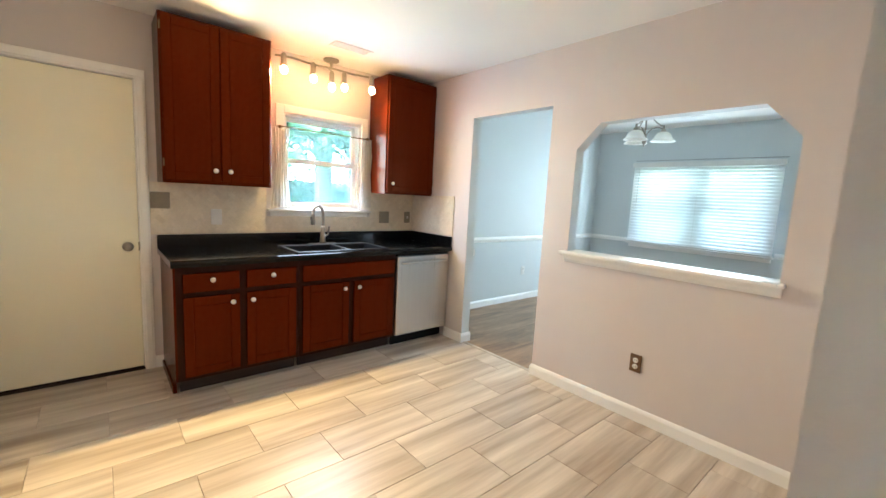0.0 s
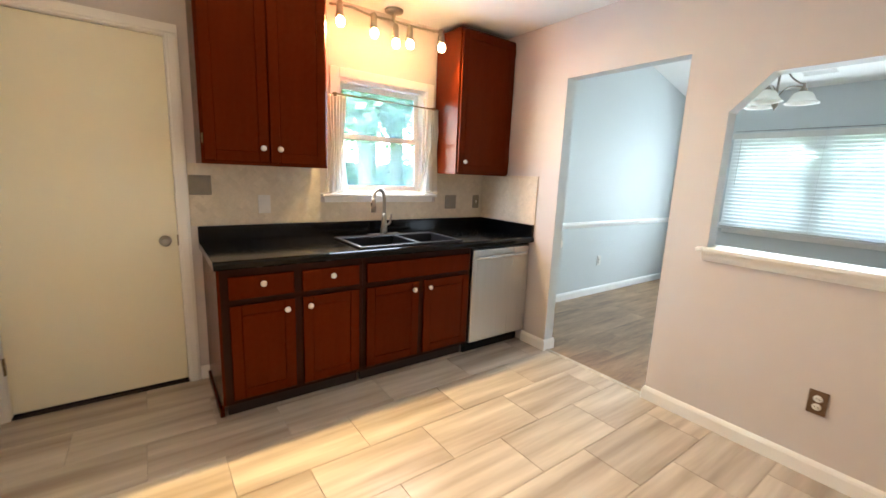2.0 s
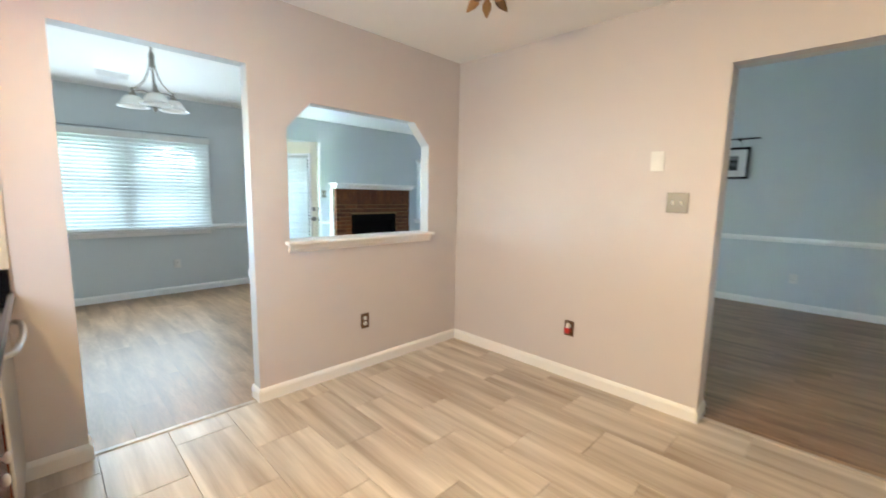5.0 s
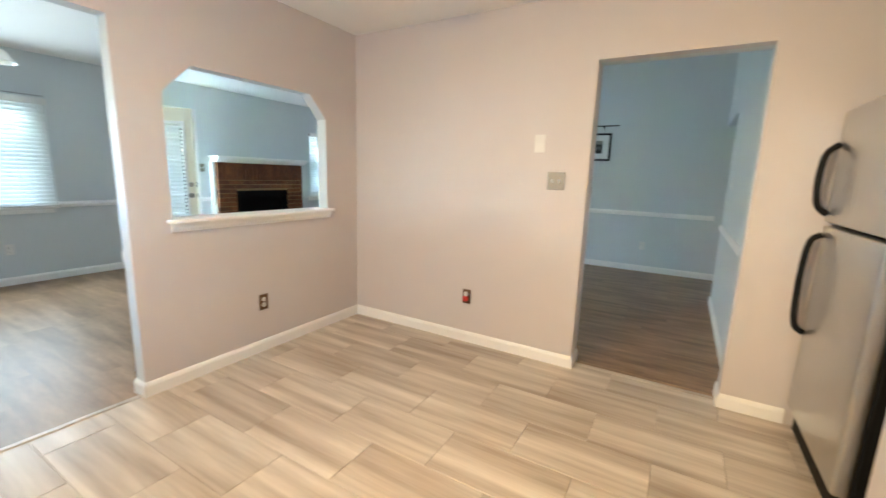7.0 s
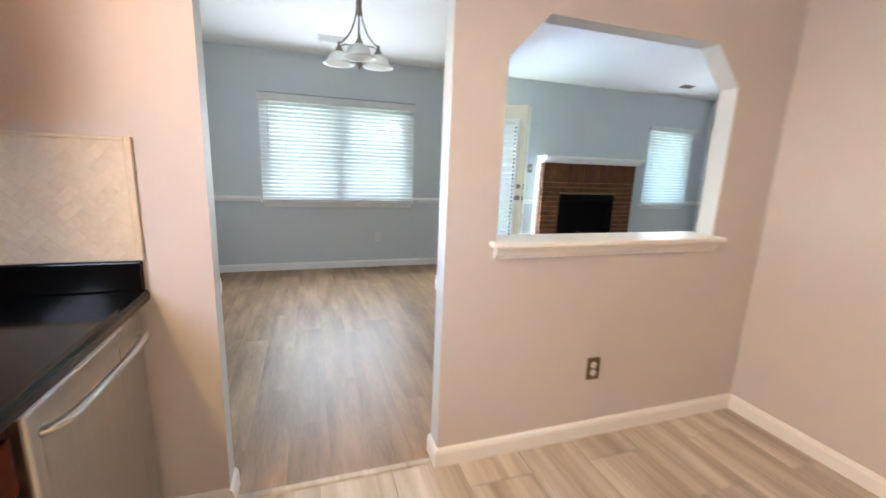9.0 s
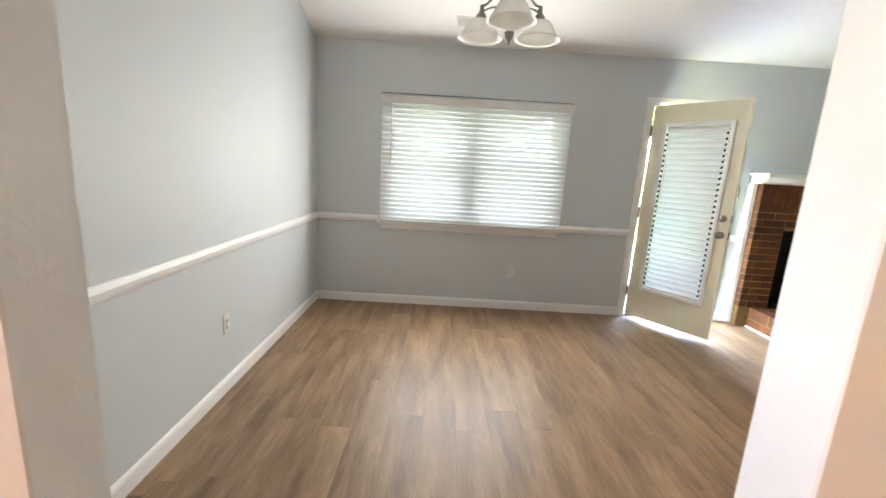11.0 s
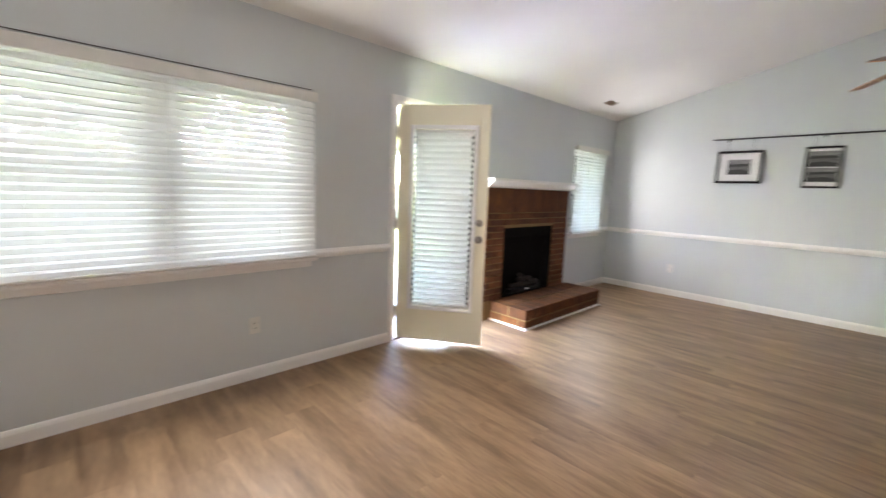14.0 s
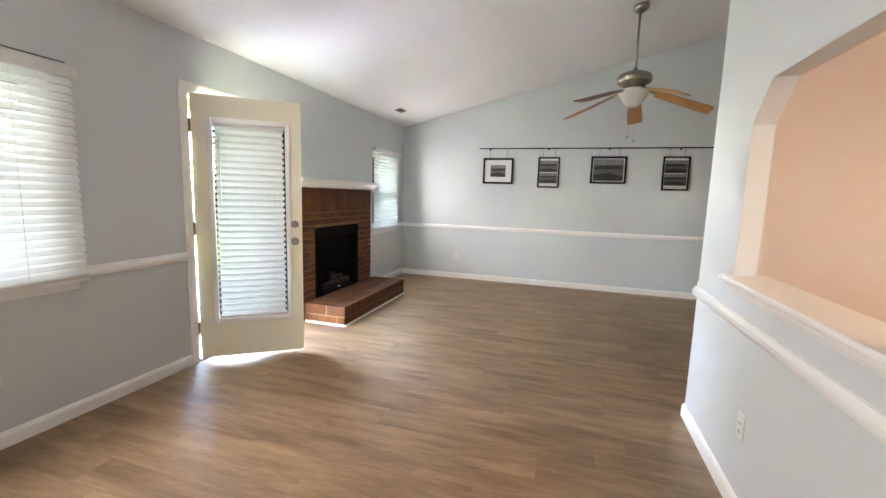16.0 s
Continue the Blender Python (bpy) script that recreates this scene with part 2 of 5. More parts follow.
def thing(name, at, label, category, group="", kind=""):
    ob = new(name)
    ob.location = at
    BASE[ob] = Vector(at)
    return tagged(ob, label, category, group, kind)


def part(name, bm, mat, parent=None, label="", smooth=False):
    me = bpy.data.meshes.new(name)
    bm.normal_update()
    bm.to_mesh(me)
    bm.free()
    me.materials.append(mat)
    if smooth:
        for f in me.polygons:
            f.use_smooth = True
    ob = new(name, me)
    if parent:
        me.transform(Matrix.Translation(-BASE[parent]))
        BASE[ob] = BASE[parent]
        ob.parent = parent
    else:
        BASE[ob] = Vector((0, 0, 0))
    return tagged(ob, label)


def box(x0, x1, y0, y1, z0, z1, bevel=0.0, seg=1, bm=None):
    bm = bm or bmesh.new()
    g = bmesh.ops.create_cube(bm, size=1.0)
    vs = g["verts"]
    for v in vs:
        v.co = Vector(((x0 + x1) / 2 + v.co.x * abs(x1 - x0), (y0 + y1) / 2 + v.co.y * abs(y1 - y0), (z0 + z1) / 2 + v.co.z * abs(z1 - z0)))
    if bevel:
        bmesh.ops.bevel(bm, geom=list({e for v in vs for e in v.link_edges}), offset=bevel, segments=seg, affect="EDGES", profile=0.5)
    return bm


def prism(points, axis, a, b, bevel=0.0, bm=None):
    """Polygon given in the two other axes, in order, pushed from a to b along axis."""
    bm = bm or bmesh.new()

    def at(p, d):
        return {"x": (d, p[0], p[1]), "y": (p[0], d, p[1]), "z": (p[0], p[1], d)}[axis]
    lo = [bm.verts.new(at(p, a)) for p in points]
    hi = [bm.verts.new(at(p, b)) for p in points]
    n = len(points)
    faces = [bm.faces.new(lo), bm.faces.new(hi)] + [bm.faces.new((lo[i], lo[(i + 1) % n], hi[(i + 1) % n], hi[i])) for i in range(n)]
    bmesh.ops.recalc_face_normals(bm, faces=faces)
    if bevel:
        bmesh.ops.bevel(bm, geom=list({e for f in faces for e in f.edges}), offset=bevel, segments=1, affect="EDGES")
    return bm


def rod(p, q, r, r2=None, seg=12, bm=None):
    bm = bm or bmesh.new()
    p, q = Vector(p), Vector(q)
    m = Matrix.Translation((p + q) / 2) @ (q - p).to_track_quat("Z", "Y").to_matrix().to_4x4()
    bmesh.ops.create_cone(bm, cap_ends=True, segments=seg, radius1=r, radius2=r if r2 is None else r2, depth=(q - p).length, matrix=m)
    return bm


def lathe(profile, at, seg=24, axis=(0, 0, 1), bm=None, thick=0.0):
    """Turned shape: (radius, height) pairs round an axis through at."""
    bm = bm or bmesh.new()
    m = Matrix.Translation(at) @ Vector(axis).to_track_quat("Z", "Y").to_matrix().to_4x4()
    rings = [[bm.verts.new(m @ Vector((r * math.cos(2 * math.pi * i / seg), r * math.sin(2 * math.pi * i / seg), h))) for i in range(seg)]
             for r, h in profile]
    for a, b in zip(rings, rings[1:]):
        for i in range(seg):
            bm.faces.new((a[i], a[(i + 1) % seg], b[(i + 1) % seg], b[i]))
    for ring, h, flip in ((rings[0], profile[0], True), (rings[-1], profile[-1], False)):
        if h[0] > 1e-4 and not thick:
            bm.faces.new(ring[::-1] if flip else ring)
    bmesh.ops.remove_doubles(bm, verts=bm.verts, dist=1e-5)
    bmesh.ops.recalc_face_normals(bm, faces=bm.faces)
    if thick:
        bmesh.ops.solidify(bm, geom=list(bm.faces), thickness=thick)
    return bm


def tube(points, r, seg=10, bm=None):
    """Round bar along a smooth line through points."""
    pts = [Vector(p) for p in points]
    fine = []
    for i in range(len(pts) - 1):
        p0, p1, p2, p3 = pts[max(i - 1, 0)], pts[i], pts[i + 1], pts[min(i + 2, len(pts) - 1)]
        for k in range(6):
            u = k / 6
            fine.append(0.5 * (2 * p1 + (p2 - p0) * u + (2 * p0 - 5 * p1 + 4 * p2 - p3) * u * u + (3 * p1 - p0 - 3 * p2 + p3) * u ** 3))
    fine.append(pts[-1])
    bm = bm or bmesh.new()
    rings, ref = [], None
    for i, p in enumerate(fine):
        d = (fine[min(i + 1, len(fine) - 1)] - fine[max(i - 1, 0)]).normalized()
        ref = ref or (Vector((0, 0, 1)) if abs(d.z) < 0.9 else Vector((1, 0, 0)))
        u = (ref - d * ref.dot(d)).normalized()
        ref, v = u, d.cross(u)
        rings.append([bm.verts.new(p + r * (u * math.cos(2 * math.pi * k / seg) + v * math.sin(2 * math.pi * k / seg))) for k in range(seg)])
    for a, b in zip(rings, rings[1:]):
        for k in range(seg):
            bm.faces.new((a[k], a[(k + 1) % seg], b[(k + 1) % seg], b[k]))
    bm.faces.new(rings[0][::-1])
    bm.faces.new(rings[-1])
    bmesh.ops.recalc_face_normals(bm, faces=bm.faces)
    return bm


def structure(name, bm, mat, label, category, parent=None):
    ob = part(name, bm, mat, parent)
    return tagged(ob, label, category, kind="structure")


# ---- the plan, in metres ----
KE, KW, KN, KH = 2.62, -0.60, 3.43, 2.44      # kitchen: east face, west face, north face, ceiling
DW_X, DE, DN, LS = 2.716, 6.19, 3.38, -3.79   # great room: partition's far face, east, north and south walls
LN, LW = -0.16, -0.30                         # living side of the kitchen's south wall, west wall
SLOPE, EAVE = 0.245, 2.45


def roof(x):
    return EAVE + SLOPE * (DE - x)


# partition between kitchen and dining: pieces round the walkway and the pass-through
OP0, OP1, OPH = 1.772, 2.59, 2.04
PS0, PS1, PSB = 0.353, 1.55, 0.988
top = roof(DW_X) + 0.1


def pierced(axis, d0, d1, us, vs, empty, wedges=None):
    """One connected slab across axis from d0 to d1: cells between the breaks us and vs, some left empty;
    a wedge cell keeps the triangle between its upper edge and its low (-1) or high (1) side."""
    wedges = wedges or {}
    bm = bmesh.new()
    made = {}

    def vert(i, j, d):
        if (i, j, d) not in made:
            made[i, j, d] = bm.verts.new((d, us[i], vs[j]) if axis == "x" else (us[i], d, vs[j]))
        return made[i, j, d]

    def holds(i, j, edge):
        if not (0 <= i < len(us) - 1 and 0 <= j < len(vs) - 1):
            return False
        if (i, j) in wedges:
            return edge == "top" or edge == ("lo" if wedges[i, j] < 0 else "hi")
        return (i, j) not in empty
    for i in range(len(us) - 1):
        for j in range(len(vs) - 1):
            quad = [(i, j), (i + 1, j), (i + 1, j + 1), (i, j + 1)]
            if (i, j) in wedges:
                quad = [(i, j), (i + 1, j + 1), (i, j + 1)] if wedges[i, j] < 0 else [(i + 1, j), (i + 1, j + 1), (i, j + 1)]
                a, b = ((i, j), (i + 1, j + 1)) if wedges[i, j] < 0 else ((i + 1, j), (i, j + 1))
                bm.faces.new((vert(*a, d0), vert(*b, d0), vert(*b, d1), vert(*a, d1)))
            elif (i, j) in empty:
                continue
            for d in (d0, d1):
                bm.faces.new([vert(*q, d) for q in quad])
    for i in range(len(us)):
        for j in range(len(vs)):
            if j < len(vs) - 1 and holds(i - 1, j, "hi") != holds(i, j, "lo"):
                bm.faces.new((vert(i, j, d0), vert(i, j + 1, d0), vert(i, j + 1, d1), vert(i, j, d1)))
            if i < len(us) - 1 and holds(i, j - 1, "top") != holds(i, j, "bottom"):
                bm.faces.new((vert(i, j, d0), vert(i + 1, j, d0), vert(i + 1, j, d1), vert(i, j, d1)))
    bmesh.ops.recalc_face_normals(bm, faces=bm.faces)
    return bm


def partition(x0, x1, name, mat, label, cap):
    us = [LN if x0 > KE else 0.0, PS0, 0.511, 1.385, PS1, OP0, OP1, 3.43]
    vs = [0, PSB, 1.715, 1.886, OPH, cap]
    gap = {(i, j) for i in (1, 2, 3) for j in (1, 2)} | {(5, j) for j in range(4)}
    bm = pierced("x", x0, x1, us, vs, gap, {(1, 2): -1, (3, 2): 1})
    return structure(name, bm, mat, label, "wall")


partition(KE, 2.625, "wall_kitchen_east", M_KWALL, "greige painted partition wall with a walkway and a clipped-corner pass-through", KH + 0.02)
partition(2.625, DW_X, "wall_dining_west", M_WALL, "pale grey painted partition wall around a clipped-corner pass-through", top)

# kitchen's south wall with its walkway to the living room
SO0, SO1, SOH = -0.235, 0.64, 2.043
for y0, y1, nm, mt, x_lo, cap in ((-0.08, 0.0, "wall_kitchen_south", M_KWALL, -1.40, KH + 0.02), (LN, -0.08, "wall_living_north", M_WALL, LW, None)):
    x_hi = 2.668
    bm = pierced("y", y0, y1, [x_lo, SO0, SO1, x_hi], [0, SOH, cap or 3.0], {(1, 0)})
    if not cap:
        for v in bm.verts:
            if v.co.z > 2.9:
                v.co.z = roof(v.co.x) + 0.08
    structure(nm, bm, mt, "painted wall with a plain cased walkway" if cap else "pale grey painted wall with a walkway", "wall")

structure("walkway_jamb", box(SO1 - 0.004, SO1 + 0.001, LN + 0.002, -0.002, 0.088, SOH - 0.002), M_KWALL, "greige painted reveal of the walkway", "wall")

# kitchen north wall: garage-side door and sink window
KD0, KD1, KDH = -0.495, 0.290, 2.015
KW0, KW1, KWB, KWT = 1.265, 1.985, 1.175, 1.965
bm = pierced("y", KN, KN + 0.14, [KW - 0.1, KD0, KD1, KW0, KW1, KE], [0, KWB, KWT, KDH, KH], {(1, 0), (1, 1), (1, 2), (3, 1)})
# unseen backing, added so no daylight leaks round the closed door
structure("light_stop_behind_door", box(KD0, KD1, KN + 0.06, KN + 0.138, 0, KDH), M_KWALL, "unseen backing that stops light leaking round the door", "wall")
structure("wall_kitchen_north", bm, M_KWALL, "greige painted wall with a door and a sink window", "wall")
# kitchen west wall, with the recess that holds the fridge
PD0, PD1 = 2.60, 3.375
bm = bmesh.new()
box(KW - 0.1, KW, 0.90, PD0, 0, KH, bm=bm)
box(KW - 0.1, KW, PD0, PD1, 2.03, KH, bm=bm)
# hidden backing behind the closet door, added against a light leak
box(KW - 0.1, KW - 0.045, PD0, PD1, 0, 2.03, bm=bm)
box(KW - 0.1, KW, PD1, KN, 0, KH, bm=bm)
box(-1.40, KW - 0.1, 0.90, 1.0, 0, KH, bm=bm)
box(-1.50, -1.40, -0.08, 1.0, 0, KH, bm=bm)
structure("wall_kitchen_west", bm, M_KWALL, "greige painted wall with a closet door and a fridge recess", "wall")
structure("ceiling_kitchen", box(-1.5, 2.668, -0.08, KN + 0.14, KH, KH + 0.02), M_CEIL, "flat white ceiling", "ceiling")

# great room shell
W10, W11, WB, WT = 1.09, 2.71, 0.83, 1.95      # dining window opening
W20, W21 = -3.42, -2.64                        # living window opening
PO0, PO1, POH = -0.535, 0.275, 2.05            # patio door opening
T = 0.16
bm = bmesh.new()
for y0, y1, z0, z1 in ((W11, DN + 0.2, 0, 2.6), (W10, W11, 0, WB), (W10, W11, WT, 2.6), (PO1, W10, 0, 2.6), (PO0, PO1, POH, 2.6),
                       (W21, PO0, 0, 2.6), (W20, W21, 0, WB), (W20, W21, WT, 2.6), (LS - 0.15, W20, 0, 2.6)):
    box(DE, DE + T, y0, y1, z0, z1, bm=bm)
structure("wall_east", bm, M_WALL, "pale grey painted outer wall with two windows and a patio door", "wall")


def gable(y0, y1, x0, name, label):
    bm = prism([(x0, 0), (DE, 0), (DE, roof(DE) + 0.12), (x0, roof(x0) + 0.12)], "y", y0, y1)
    structure(name, bm, M_WALL, label, "wall")


gable(DN, DN + 0.2, DW_X, "wall_north", "pale grey painted wall with a white chair rail")
gable(LS - 0.15, LS, -1.60, "wall_south", "pale grey painted wall under the sloped ceiling")
bm = bmesh.new()
box(LW - 0.1, LW, -2.48, LN, 0, roof(LW) + 0.05, bm=bm)
box(LW - 0.1, LW, LS, -2.48, 2.045, roof(LW) + 0.05, bm=bm)
structure("wall_west", bm, M_WALL, "pale grey painted wall with a wide hallway opening", "wall")
bm = bmesh.new()
box(-1.60, -1.50, LS, -2.2, 0, 2.5, bm=bm)
box(-1.50, LW - 0.1, -2.30, -2.2, 0, 2.5, bm=bm)
structure("wall_hallway", bm, M_WALL, "plain pale grey hallway wall", "wall")
structure("ceiling_hallway", box(-1.6, LW - 0.1, LS, -2.2, 2.44, 2.5), M_CEIL, "plain white hallway ceiling", "ceiling")
bm = prism([(LW - 0.1, roof(LW - 0.1)), (DE + T, roof(DE + T)), (DE + T, roof(DE + T) + 0.12), (LW - 0.1, roof(LW - 0.1) + 0.12)], "y", LS, LN)
prism([(DW_X - 0.04, roof(DW_X - 0.04)), (DE + T, roof(DE + T)), (DE + T, roof(DE + T) + 0.12), (DW_X - 0.04, roof(DW_X - 0.04) + 0.12)], "y", LN, DN, bm=bm)
structure("ceiling", bm, M_CEIL, "white sloped ceiling rising away from the patio wall", "ceiling")

floor_k = structure("floor_kitchen", box(-1.45, 2.64, -0.12, KN + 0.1, -0.12, -0.004), M_GROUT, "striated beige porcelain tile floor", "floor")
floor_l = structure("floor", box(-1.55, DE + 0.02, LS, DN, -0.13, -0.006), M_TOEKICK, "brown oak-look vinyl plank floor", "floor")


# ---- mouldings ----
BOARD = [(0, 0), (0.014, 0), (0.014, 0.062), (0.010, 0.074), (0.005, 0.082), (0, 0.086)]
RAIL = [(0, 0), (0.010, 0), (0.016, 0.008), (0.022, 0.022), (0.024, 0.040), (0.016, 0.052), (0.012, 0.062), (0, 0.064)]


def moulding(profile, p, q, z, out, bm=None):
    """Profile (depth, height) run along the floor plan from p to q, standing out towards out."""
    bm = bm or bmesh.new()
    rings = [[bm.verts.new((e[0] + out[0] * d, e[1] + out[1] * d, z + h)) for d, h in profile] for e in (p, q)]
    n = len(profile)
    for i in range(n):
        bm.faces.new((rings[0][i], rings[0][(i + 1) % n], rings[1][(i + 1) % n], rings[1][i]))
    bm.faces.new(rings[0])
    bm.faces.new(rings[1][::-1])
    bmesh.ops.recalc_face_normals(bm, faces=bm.faces)
    return bm


def run(name, profile, z, runs, label, category):
    for p, q, out in runs:
        structure(name, moulding(profile, p, q, z, out), M_TRIM, label, category)


g = 0.014
run("baseboard", BOARD, 0, [
    ((KE, 0.0), (KE, OP0 + 0.002), (-1, 0)), ((KE, OP1 - 0.002), (KE, 2.83), (-1, 0)),
    ((SO1 - 0.002, 0), (KE - g, 0), (0, 1)), ((-0.54, 0), (SO0 + 0.002, 0), (0, 1)),
    ((KE - g, OP0), (DW_X + g, OP0), (0, 1)), ((KE - g, OP1), (DW_X + g, OP1), (0, -1)),
    ((SO1, LN - g), (SO1, g), (-1, 0)), ((SO0, LN - g), (SO0, g), (1, 0)),
    ((KD1 + 0.062, KN), (0.40, KN), (0, -1)),
    ((DW_X, LN - g), (DW_X, OP0 + 0.002), (1, 0)), ((DW_X, OP1 - 0.002), (DW_X, DN), (1, 0)),
    ((DW_X + g, DN), (DE, DN), (0, -1)), ((DE, 0.336), (DE, DN - g), (-1, 0)), ((DE, -0.80), (DE, -0.596), (-1, 0)),
    ((DE, LS + g), (DE, -2.45), (-1, 0)), ((-1.5, LS), (DE, LS), (0, 1)),
    ((SO1, LN), (DW_X, LN), (0, -1)), ((LW + g, LN), (SO0, LN), (0, -1)), ((LW, -2.48), (LW, LN - g), (1, 0))],
    "white moulded baseboard", "baseboard")
run("chair_rail", RAIL, 0.815, [
    ((DW_X + 0.024, DN), (DE, DN), (0, -1)), ((DE, W11 + 0.075), (DE, DN - 0.024), (-1, 0)), ((DE, 0.335), (DE, W10 - 0.075), (-1, 0)),
    ((DE, -0.74), (DE, -0.596), (-1, 0)), ((DE, LS + 0.024), (DE, W20 - 0.075), (-1, 0)), ((LW, LS), (DE, LS), (0, 1)),
    ((DW_X, OP1), (DW_X, DN), (1, 0)), ((SO1, LN), (DW_X, LN), (0, -1)),
    ((LW, -2.48), (LW, LN - 0.024), (1, 0))],
    "white moulded chair rail", "trim")

run("chair_rail", RAIL, 0.783, [((DW_X, LN - 0.02), (DW_X, OP0), (1, 0))], "white moulded chair rail", "trim")


def casing(x_or_y, a, b, h, axis, side, name="door_casing", z0=0.0, w=0.06):
    """Flat stepped casing round an opening; axis: the wall's normal."""
    def seg(a0, a1, c0, c1):
        bm = bmesh.new()
        for d, ins in ((0.012, 0.0), (0.018, 0.012)):
            lo, hi = sorted((x_or_y, x_or_y + side * d))
            i0, i1 = (ins, ins) if a1 - a0 < 0.1 else (0, 0)
            j0, j1 = (ins, ins) if c1 - c0 < 0.1 else (0, 0)
            if axis == "x":
                box(lo, hi, a0 + i0, a1 - i1, c0 + j0, c1 - j1, 0.002, bm=bm)
            else:
                box(a0 + i0, a1 - i1, lo, hi, c0 + j0, c1 - j1, 0.002, bm=bm)
        structure(name, bm, M_TRIM, "white painted door casing", "trim")
    seg(a - w, a, z0, h)
    seg(b, b + w, z0, h)
    seg(a - w, b + w, h, h + w)


casing(KN, KD0, KD1, KDH, "y", -1)
casing(DE, PO0, PO1, POH, "x", -1)
# door linings
for nm, pieces in (("door_frame_kitchen", ((KD0 - 0.002, KD0 + 0.004, KN + 0.002, KN + 0.14, 0, KDH), (KD1 - 0.004, KD1 + 0.002, KN + 0.002, KN + 0.14, 0, KDH),
                                           (KD0, KD1, KN + 0.002, KN + 0.14, KDH - 0.004, KDH + 0.002))),
                   ("door_frame_patio", ((DE + 0.002, DE + T, PO0 - 0.002, PO0 + 0.018, 0, POH), (DE + 0.002, DE + T, PO1 - 0.018, PO1 + 0.002, 0, POH),
                                         (DE + 0.002, DE + T, PO0, PO1, POH - 0.018, POH + 0.002)))):
    bm = bmesh.new()
    for p in pieces:
        box(*p, bm=bm)
    structure(nm, bm, M_TRIM, "white painted door lining", "door frame")
structure("threshold_patio", box(DE - 0.01, DE + T + 0.05, PO0 + 0.018, PO1 - 0.018, 0.0, 0.022, 0.006), M_NICKEL, "dull aluminium door threshold", "threshold")
structure("threshold_kitchen", box(KD0, KD1, KN - 0.005, KN + 0.12, 0.0, 0.012, 0.003), M_TOEKICK, "dark door threshold strip", "threshold")
structure("threshold_walkway", prism([(2.635, 0.0), (2.675, 0.0), (2.668, 0.006), (2.642, 0.006)], "y", OP0, OP1), M_TILE, "narrow tan floor transition strip", "trim")
structure("threshold_walkway_living", prism([(-0.11, 0.0), (-0.07, 0.0), (-0.077, 0.006), (-0.103, 0.006)], "x", SO0, SO1), M_TILE, "narrow tan floor transition strip", "trim")

# pass-through sill: a board with horns and an apron on each side
structure("passthrough_sill", box(KE - 0.062, DW_X + 0.055, PS0 + 0.001, PS1 - 0.001, PSB, PSB + 0.022, 0.006, 2), M_TRIM, "white painted pass-through sill board", "sill")
for x0, x1, nm in ((KE - 0.062, KE - 0.001, "k"), (DW_X + 0.001, DW_X + 0.055, "d")):
    bm = box(x0, x1, PS0 - 0.026, PS0 + 0.001, PSB, PSB + 0.022, 0.005)
    box(x0, x1, PS1 - 0.001, PS1 + 0.035, PSB, PSB + 0.022, 0.005, bm=bm)
    structure("sill_horn", bm, M_TRIM, "white painted sill end", "sill")
APRON = [(0, 0), (0.010, 0), (0.016, 0.010), (0.024, 0.020), (0.028, 0.032), (0.034, 0.043), (0.036, 0.052), (0, 0.052)]
structure("sill_apron", moulding(APRON, (KE, PS0 - 0.014), (KE, PS1 + 0.012), PSB - 0.052, (-1, 0)), M_TRIM, "white moulded sill apron", "trim")
structure("sill_apron", moulding(APRON, (DW_X, PS0 - 0.014), (DW_X, PS1 + 0.012), PSB - 0.052, (1, 0)), M_TRIM, "white moulded sill apron", "trim")


# ================= kitchen =================
def knob(at, d, parent):
    """Small faceted knob on a stem, standing out along d."""
    part("knob", lathe([(0.006, 0.0), (0.006, 0.012), (0.013, 0.015), (0.0165, 0.021), (0.0155, 0.027), (0.009, 0.031), (0.0, 0.0315)], at, 14, d), M_KNOB, parent, "pale glass knob", True)


def panel_door(x0, x1, z0, z1, y, parent, name="door", rail=0.055):
    """Overlay door facing -y: frame round a raised centre panel."""
    bm = bmesh.new()
    box(x0, x0 + rail, y, y + 0.02, z0, z1, 0.003, bm=bm)
    box(x1 - rail, x1, y, y + 0.02, z0, z1, 0.003, bm=bm)
    box(x0 + rail, x1 - rail, y, y + 0.02, z1 - rail, z1, 0.003, bm=bm)
    box(x0 + rail, x1 - rail, y, y + 0.02, z0, z0 + rail, 0.003, bm=bm)
    box(x0 + rail - 0.004, x1 - rail + 0.004, y + 0.010, y + 0.018, z0 + rail - 0.004, z1 - rail + 0.004, bm=bm)
    d = part(name, bm, M_CHERRY, parent)
    part("panel", box(x0 + rail - 0.002, x1 - rail + 0.002, y + 0.003, y + 0.011, z0 + rail - 0.002, z1 - rail + 0.002, 0.005), M_CHERRY, d)
    return d


def slab(x0, x1, z0, z1, y, parent, name):
    return part(name, box(x0, x1, y, y + 0.02, z0, z1, 0.006, 2), M_CHERRY, parent)


